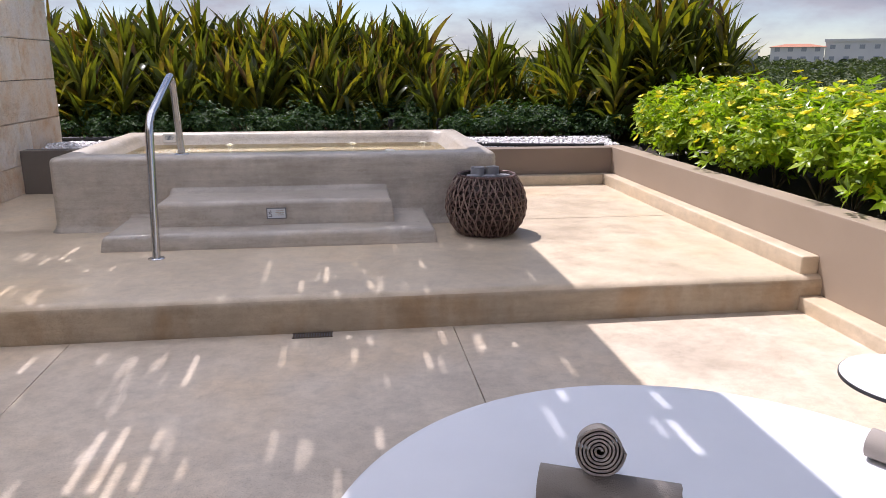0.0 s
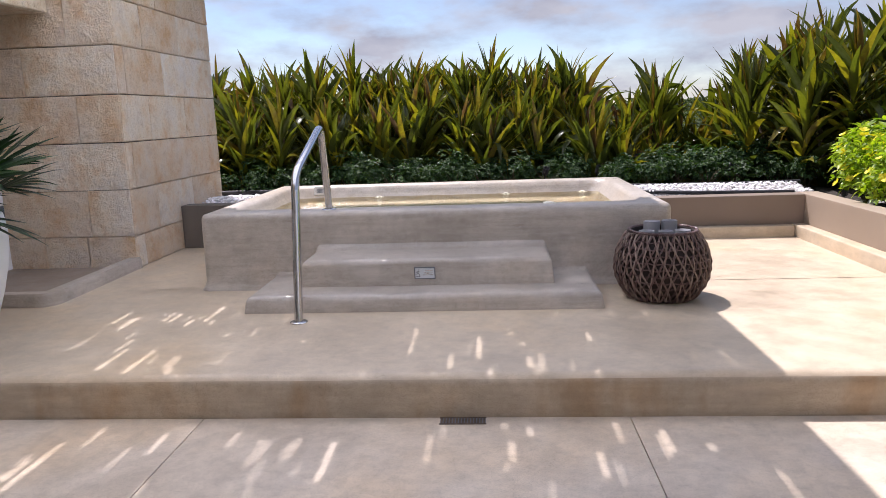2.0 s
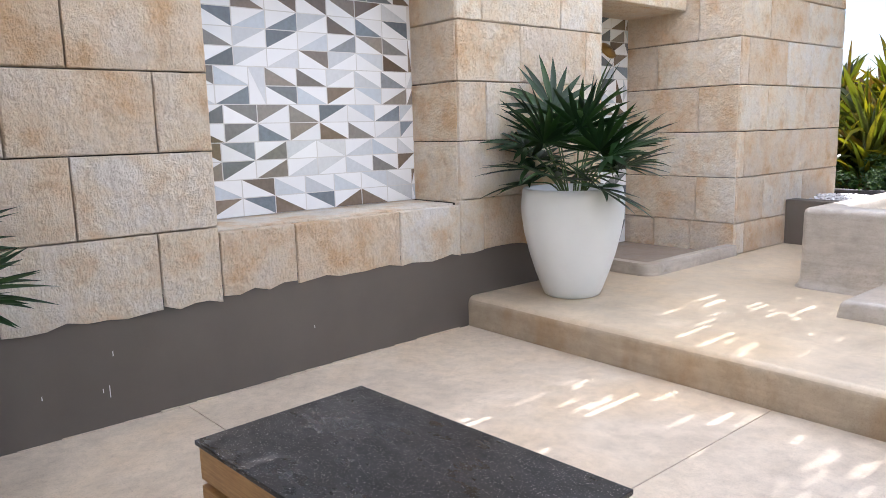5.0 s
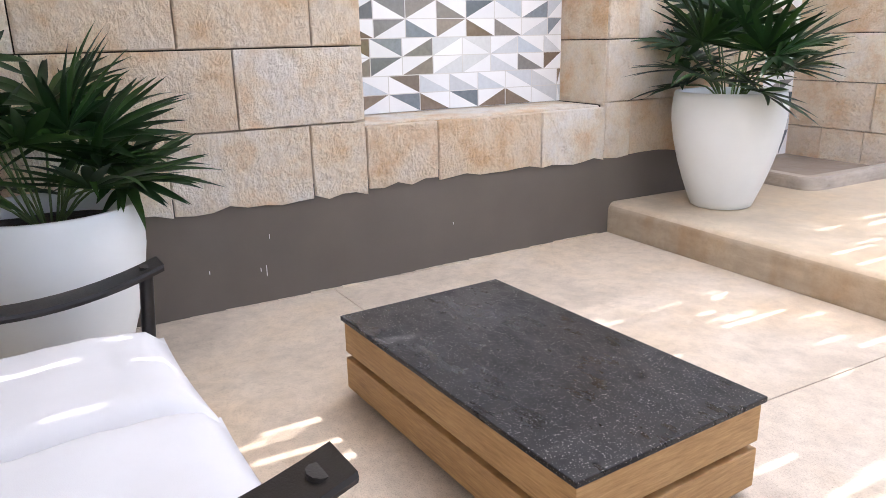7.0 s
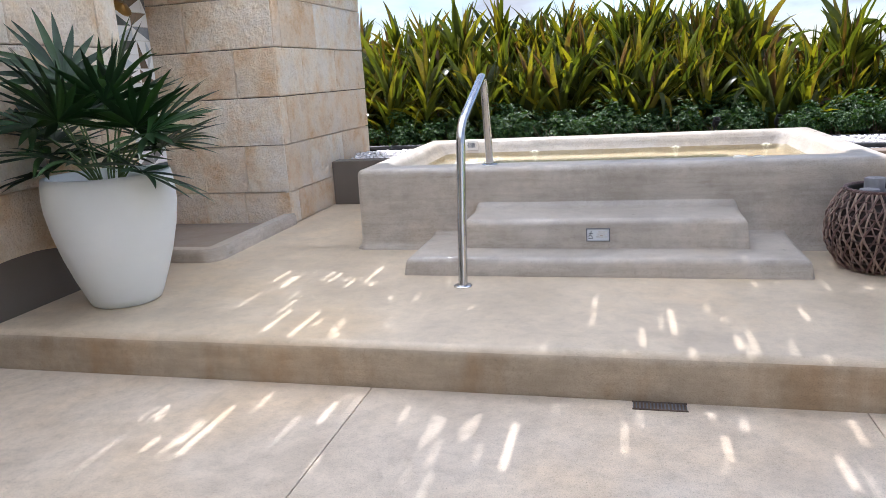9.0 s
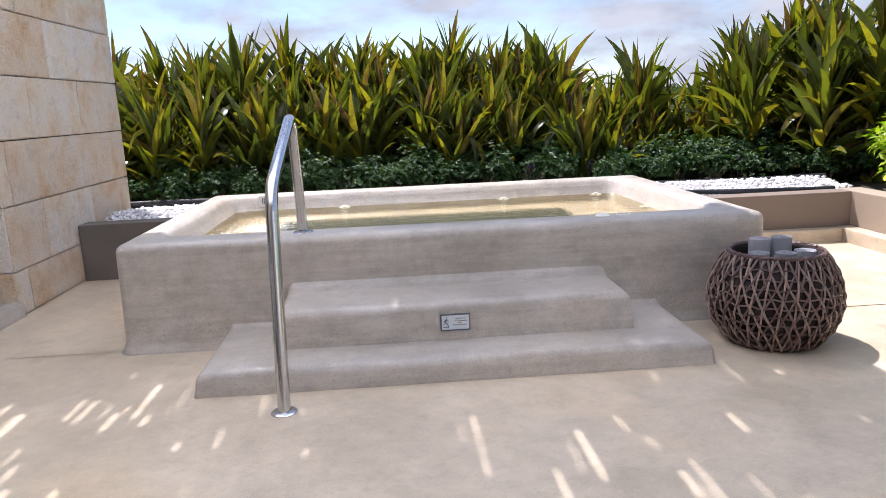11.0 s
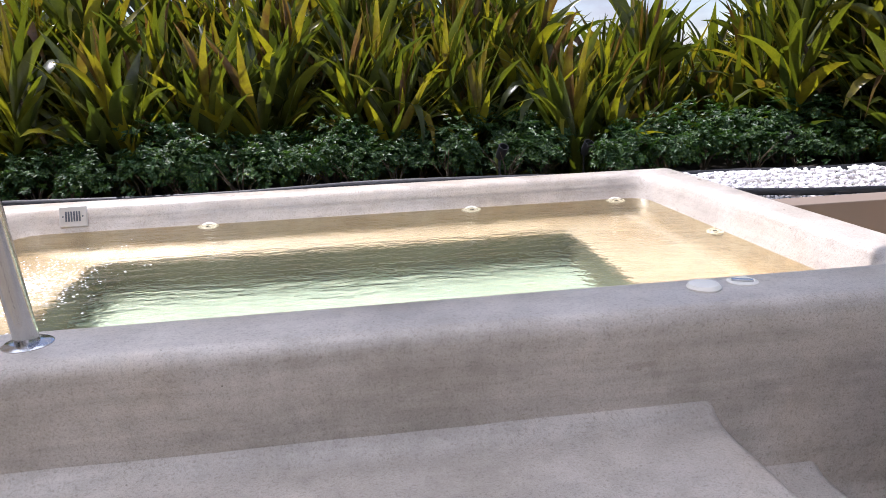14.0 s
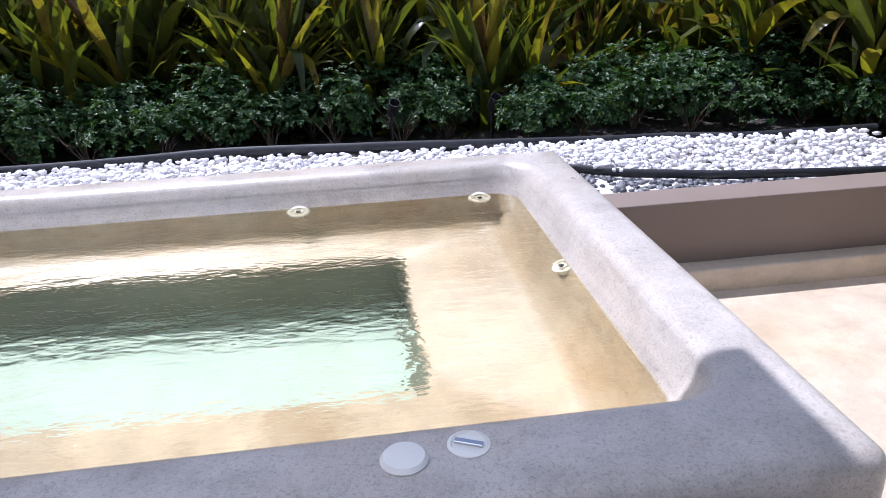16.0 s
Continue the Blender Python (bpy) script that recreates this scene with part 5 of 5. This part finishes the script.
for i, (dx, dy, az) in enumerate(((-0.055, 0.05, 0), (0.055, 0.06, 10), (-0.11, -0.05, 40), (0.0, -0.08, 70), (0.11, -0.05, 20))):
    hgt = 0.405 if i < 2 else 0.36
    towel_roll(pose(BX + dx, BY + dy, P + 0.075 + hgt / 2 - 0.0, 0, 0, az) @ pose(0, 0, 0, 90, 0, 0), hgt, 0.052, M_GREYTOWEL, "grey rolled towel standing in the wicker basket", "basket towels", 4.5)


# ------------------------------------------------------------ coffee table
tb = thing("coffee_table", pose(1.868, -1.998, 0, 0, 0, 3.9), "low oak box coffee table with a black granite top", "coffee table")
part("top", boxed(-0.625, 0.625, -0.355, 0.355, 0.300, 0.318, 0.003, 2), M_GRANITE, tb, "black speckled granite top")
part("upper_band", boxed(-0.615, 0.615, -0.345, 0.345, 0.178, 0.2995, 0.003, 2), M_OAK, tb, "honey oak board")
part("core", boxed(-0.585, 0.585, -0.315, 0.315, 0.02, 0.180), M_OAK, tb)
part("lower_band", boxed(-0.615, 0.615, -0.345, 0.345, 0.033, 0.155, 0.003, 2), M_OAK, tb, "honey oak board")
for sx in (-1, 1):
    for sy in (-1, 1):
        part("foot", boxed(-0.03, 0.03, -0.03, 0.03, 0, 0.036, 0.004, 1), M_BLACK, tb, m=pose(sx * 0.54, sy * 0.27, 0))


# ------------------------------------------------------------ love seat with leather sling arms
def cushion(x0, x1, y0, y1, z0, z1, seed, puff=0.05):
    """A stuffed cushion: pinched edges and corners, uneven top."""
    bm = bmesh.new()
    n = 14
    vt = {}
    for side in (1, -1):
        for i in range(n + 1):
            for j in range(n + 1):
                u, v = i / n, j / n
                e = (min(1, 4 * u * (1 - u) * 2.2) * min(1, 4 * v * (1 - v) * 2.2)) ** 0.45
                x, y = x0 + (x1 - x0) * u, y0 + (y1 - y0) * v
                x += (0.012 * (1 - 2 * u)) * (4 * v * (1 - v))
                y += (0.012 * (1 - 2 * v)) * (4 * u * (1 - u))
                mid, half = (z0 + z1) / 2, (z1 - z0) / 2
                w = 0.014 * noise.noise((x * 5, y * 5, seed)) + 0.008 * noise.noise((x * 13, y * 13, seed + 4))
                if side == -1 and (i in (0, n) or j in (0, n)):
                    vt[(side, i, j)] = vt[(1, i, j)]
                    continue
                vt[(side, i, j)] = bm.verts.new((x, y, mid + side * half * e + (w * e if side > 0 else 0)))
    for side in (1, -1):
        for i in range(n):
            for j in range(n):
                q = [vt[(side, i, j)], vt[(side, i + 1, j)], vt[(side, i + 1, j + 1)], vt[(side, i, j + 1)]]
                bm.faces.new(q if side > 0 else q[::-1])
    return bm


seat = thing("love_seat", pose(1.90, -2.97, 0, 0, 0, 4.0), "black framed love seat with white canvas cushions and leather sling arms", "love seat")
for k, (xa, xb) in enumerate(((-0.70, 0.02), (-0.02, 0.70))):
    part("seat_cushion", cushion(xa, xb, -0.78, 0.02, 0.27, 0.44 + 0.015 * k, 2.0 + k), M_CLOTH, seat, "white canvas seat cushion", 80)
    bc = part("back_cushion", cushion(xa, xb, -0.30, 0.30, -0.09, 0.09, 5.0 + k), M_CLOTH, seat, "white canvas back cushion", 80)
    bc.matrix_basis = pose(0, -0.80, 0.62, 72, 0, 0)
part("seat_frame", boxed(-0.72, 0.72, -0.86, -0.02, 0.22, 0.28, 0.01, 2), M_LEATHER, seat)
for sx in (-1, 1):
    for y, h in ((-0.02, 0.60), (-0.86, 0.66)):
        part("leg", tube([(sx * 0.725, y - (0.03 if y > -0.1 else -0.03), 0), (sx * 0.725, y + (0.02 if y > -0.1 else -0.04), h)], 0.022, 10, None, True, 1.3), M_LEATHER, seat, "", 50)
    arm = bmesh.new()
    rows = []
    for i in range(17):
        s = i / 16
        y = 0.045 - 0.95 * s
        z = 0.612 - 0.30 * s * (1 - s) * 1.3 + 0.05 * s
        rows.append([arm.verts.new((sx * 0.725 + a, y, z + b)) for a, b in ((-0.058, 0), (0.058, 0), (0.062, -0.010), (0.058, -0.022), (-0.058, -0.022), (-0.062, -0.010))])
    for a, b in zip(rows, rows[1:]):
        for k in range(6):
            arm.faces.new((a[k], a[(k + 1) % 6], b[(k + 1) % 6], b[k]))
    arm.faces.new(rows[0][::-1])
    arm.faces.new(rows[-1])
    part("arm_sling", arm, M_LEATHER, seat, "sagging black leather arm strap", 40)
seat.scale = (0.955, 1, 1)
part("back_rail", tube([(-0.725, -0.90, 0.66), (0.725, -0.90, 0.66)], 0.017, 10), M_LEATHER, seat)


# ------------------------------------------------------------ round daybed, towels, side table
bed = thing("round_daybed", pose(4.34, -2.459, 0), "large low round white daybed on the terrace floor", "daybed")
part("base", lathe([(0.78, 0), (0.80, 0.01), (0.80, 0.13)], 72, True, True), M_WHITE, bed, "", 40)
part("mattress", lathe([(0.855, 0.131), (0.888, 0.14), (0.901, 0.17), (0.903, 0.325), (0.899, 0.345), (0.886, 0.357), (0.86, 0.361), (0.6, 0.361), (0.0, 0.361)], 96, True), M_WHITE, bed, "smooth white mattress", 50)
towel_roll(pose(4.15, -2.275, 0.361 + 0.056, 0, 0, 66), 0.33, 0.056, M_TOWEL, "taupe towel rolled up lying on the white daybed", "daybed towels", 5)
towel_roll(pose(4.15, -2.20, 0.361 + 0.135, -24, 0, -20), 0.20, 0.060, M_TOWEL, "taupe towel rolled up across another towel roll", "daybed towels", 6)
towel_roll(pose(5.02, -2.22, 0.361 + 0.045, 0, 0, 30), 0.24, 0.045, M_TOWEL, "taupe towel rolled up near the daybed edge", "daybed towels", 5)
st = thing("side_table", pose(5.295, -1.865, 0), "small round white side table with a black edge", "side table")
part("tabletop", lathe([(0.0, 0.442), (0.205, 0.442), (0.207, 0.450), (0.203, 0.456), (0.0, 0.456)], 56, False), M_WHITE, st, "round white top", 40)
part("edge_band", lathe([(0.204, 0.438), (0.2095, 0.439), (0.2095, 0.450), (0.207, 0.451)], 56, False), M_BLACK, st, "black edge", 40)
part("pole", tube([(0, 0, 0.01), (0, 0, 0.442)], 0.015, 14), M_BLACK, st)
part("foot_plate", lathe([(0.14, 0), (0.14, 0.008), (0.02, 0.014)], 40, True), M_BLACK, st, "", 40)


# ------------------------------------------------------------ the country beyond
def far_height(x, y):
    d = math.hypot(x, y)
    return -9.0 + 10.2 * min(1, max(0, (d - 12) / 190)) ** 0.8


gr = bmesh.new()
rings = []
for d in (0.0, 9, 20, 40, 70, 110, 160, 220, 400, 900, 2500):
    rings.append([gr.verts.new((3 + d * math.cos(a), d * math.sin(a), (far_height(d, 0) if d > 9 else -9.0))) for a in np.linspace(0, 6.2832, 49)[:-1]])
for a, b in zip(rings, rings[1:]):
    for i in range(48):
        gr.faces.new((a[i], a[(i + 1) % 48], b[(i + 1) % 48], b[i]))
bmesh.ops.remove_doubles(gr, verts=gr.verts, dist=0.001)
struct("ground", gr, M_GROUND, "scrub-covered plain below the terrace", "ground", 60)

rw = random.Random(3)
V, F = [], []
for i in range(2600):
    az = radians(rw.uniform(-32, 75))
    d = 22 + 185 * rw.random() ** 0.8
    x, y = 3 + d * math.sin(az), d * math.cos(az)
    z = far_height(x, y)
    R = rw.uniform(1.0, 2.4)
    hgt = rw.uniform(1.4, 2.7)
    big = 0.20 + d * 0.0021
    for _ in range(84):
        a, u = rw.uniform(0, 6.2832), rw.uniform(-0.2, 1.0)
        q = math.sqrt(max(0, 1 - u * u)) * rw.uniform(0.5, 1.1)
        c = Vector((x + R * q * math.cos(a), y + R * q * math.sin(a), z + hgt * (0.45 + 0.55 * u)))
        e1 = Vector((rw.uniform(-1, 1), rw.uniform(-1, 1), rw.uniform(-0.5, 0.5))).normalized() * big * rw.uniform(0.5, 1)
        e2 = Vector((rw.uniform(-1, 1), rw.uniform(-1, 1), rw.uniform(-0.2, 1))).normalized() * big * rw.uniform(0.4, 0.9)
        s0 = len(V)
        V += [c - e1, c + e2 * 0.7, c + e1, c - e2 * 0.6]
        F.append((s0, s0 + 1, s0 + 2, s0 + 3))
tagged(part("far_woods", data_mesh("far_woods", V, F, M_WOODS)), "low scrub woodland stretching to the horizon", "woods", "", "stuff")


def far_house(x, y, w, d, z0, h, az, label, roof=True, storeys=2):
    t = thing("apartment_building", pose(x, y, z0, 0, 0, az), label, "building", "far buildings")
    part("wall", boxed(-w / 2, w / 2, -d / 2, d / 2, -4, h), M_FARWALL, t)
    if roof:
        bm = bmesh.new()
        a = [bm.verts.new(p) for p in ((-w / 2 - 0.5, -d / 2 - 0.5, h), (w / 2 + 0.5, -d / 2 - 0.5, h), (w / 2 + 0.5, d / 2 + 0.5, h), (-w / 2 - 0.5, d / 2 + 0.5, h))]
        b = [bm.verts.new(p) for p in ((-w / 2 + d * 0.35, 0, h + 0.8), (w / 2 - d * 0.35, 0, h + 0.8))]
        for f in ((a[0], a[1], b[1], b[0]), (a[2], a[3], b[0], b[1]), (a[1], a[2], b[1]), (a[3], a[0], b[0]), (a[3], a[2], a[1], a[0])):
            bm.faces.new(f)
        part("roof", bm, M_FARROOF, t, "clay tiled hip roof")
    else:
        part("parapet", boxed(-w / 2 - 0.3, w / 2 + 0.3, -d / 2 - 0.3, d / 2 + 0.3, h, h + 0.6), M_FARWALL, t)
    n = max(2, int(w / 2.6))
    for s in range(storeys):
        for i in range(n):
            u = -w / 2 + w * (i + 0.5) / n
            part("window", boxed(u - 0.55, u + 0.55, -d / 2 - 0.08, -d / 2 + 0.1, 1.0 + s * h / storeys, 1.0 + s * h / storeys + 0.9), M_FARGLASS, t)


far_house(113, 163.5, 11.5, 9, 1.5, 4.1, -34, "far white house with a clay roof above the woods")
far_house(124.5, 156, 15, 10, 1.5, 5.2, -38, "far white apartment block with a flat roof", False)
far_house(133, 152, 12, 10, 1.5, 5.6, -40, "far white apartment block with a clay roof")
far_house(103, 170, 6.5, 6, 1.5, 3.0, -31, "far small pale house among trees", False, 1)
far_house(97, 174, 6, 6, 1.5, 2.6, -29, "far small pale house among trees", False, 1)
far_house(146, 141, 18, 10, 1.5, 4.6, -45, "far long white building with a flat roof", False)
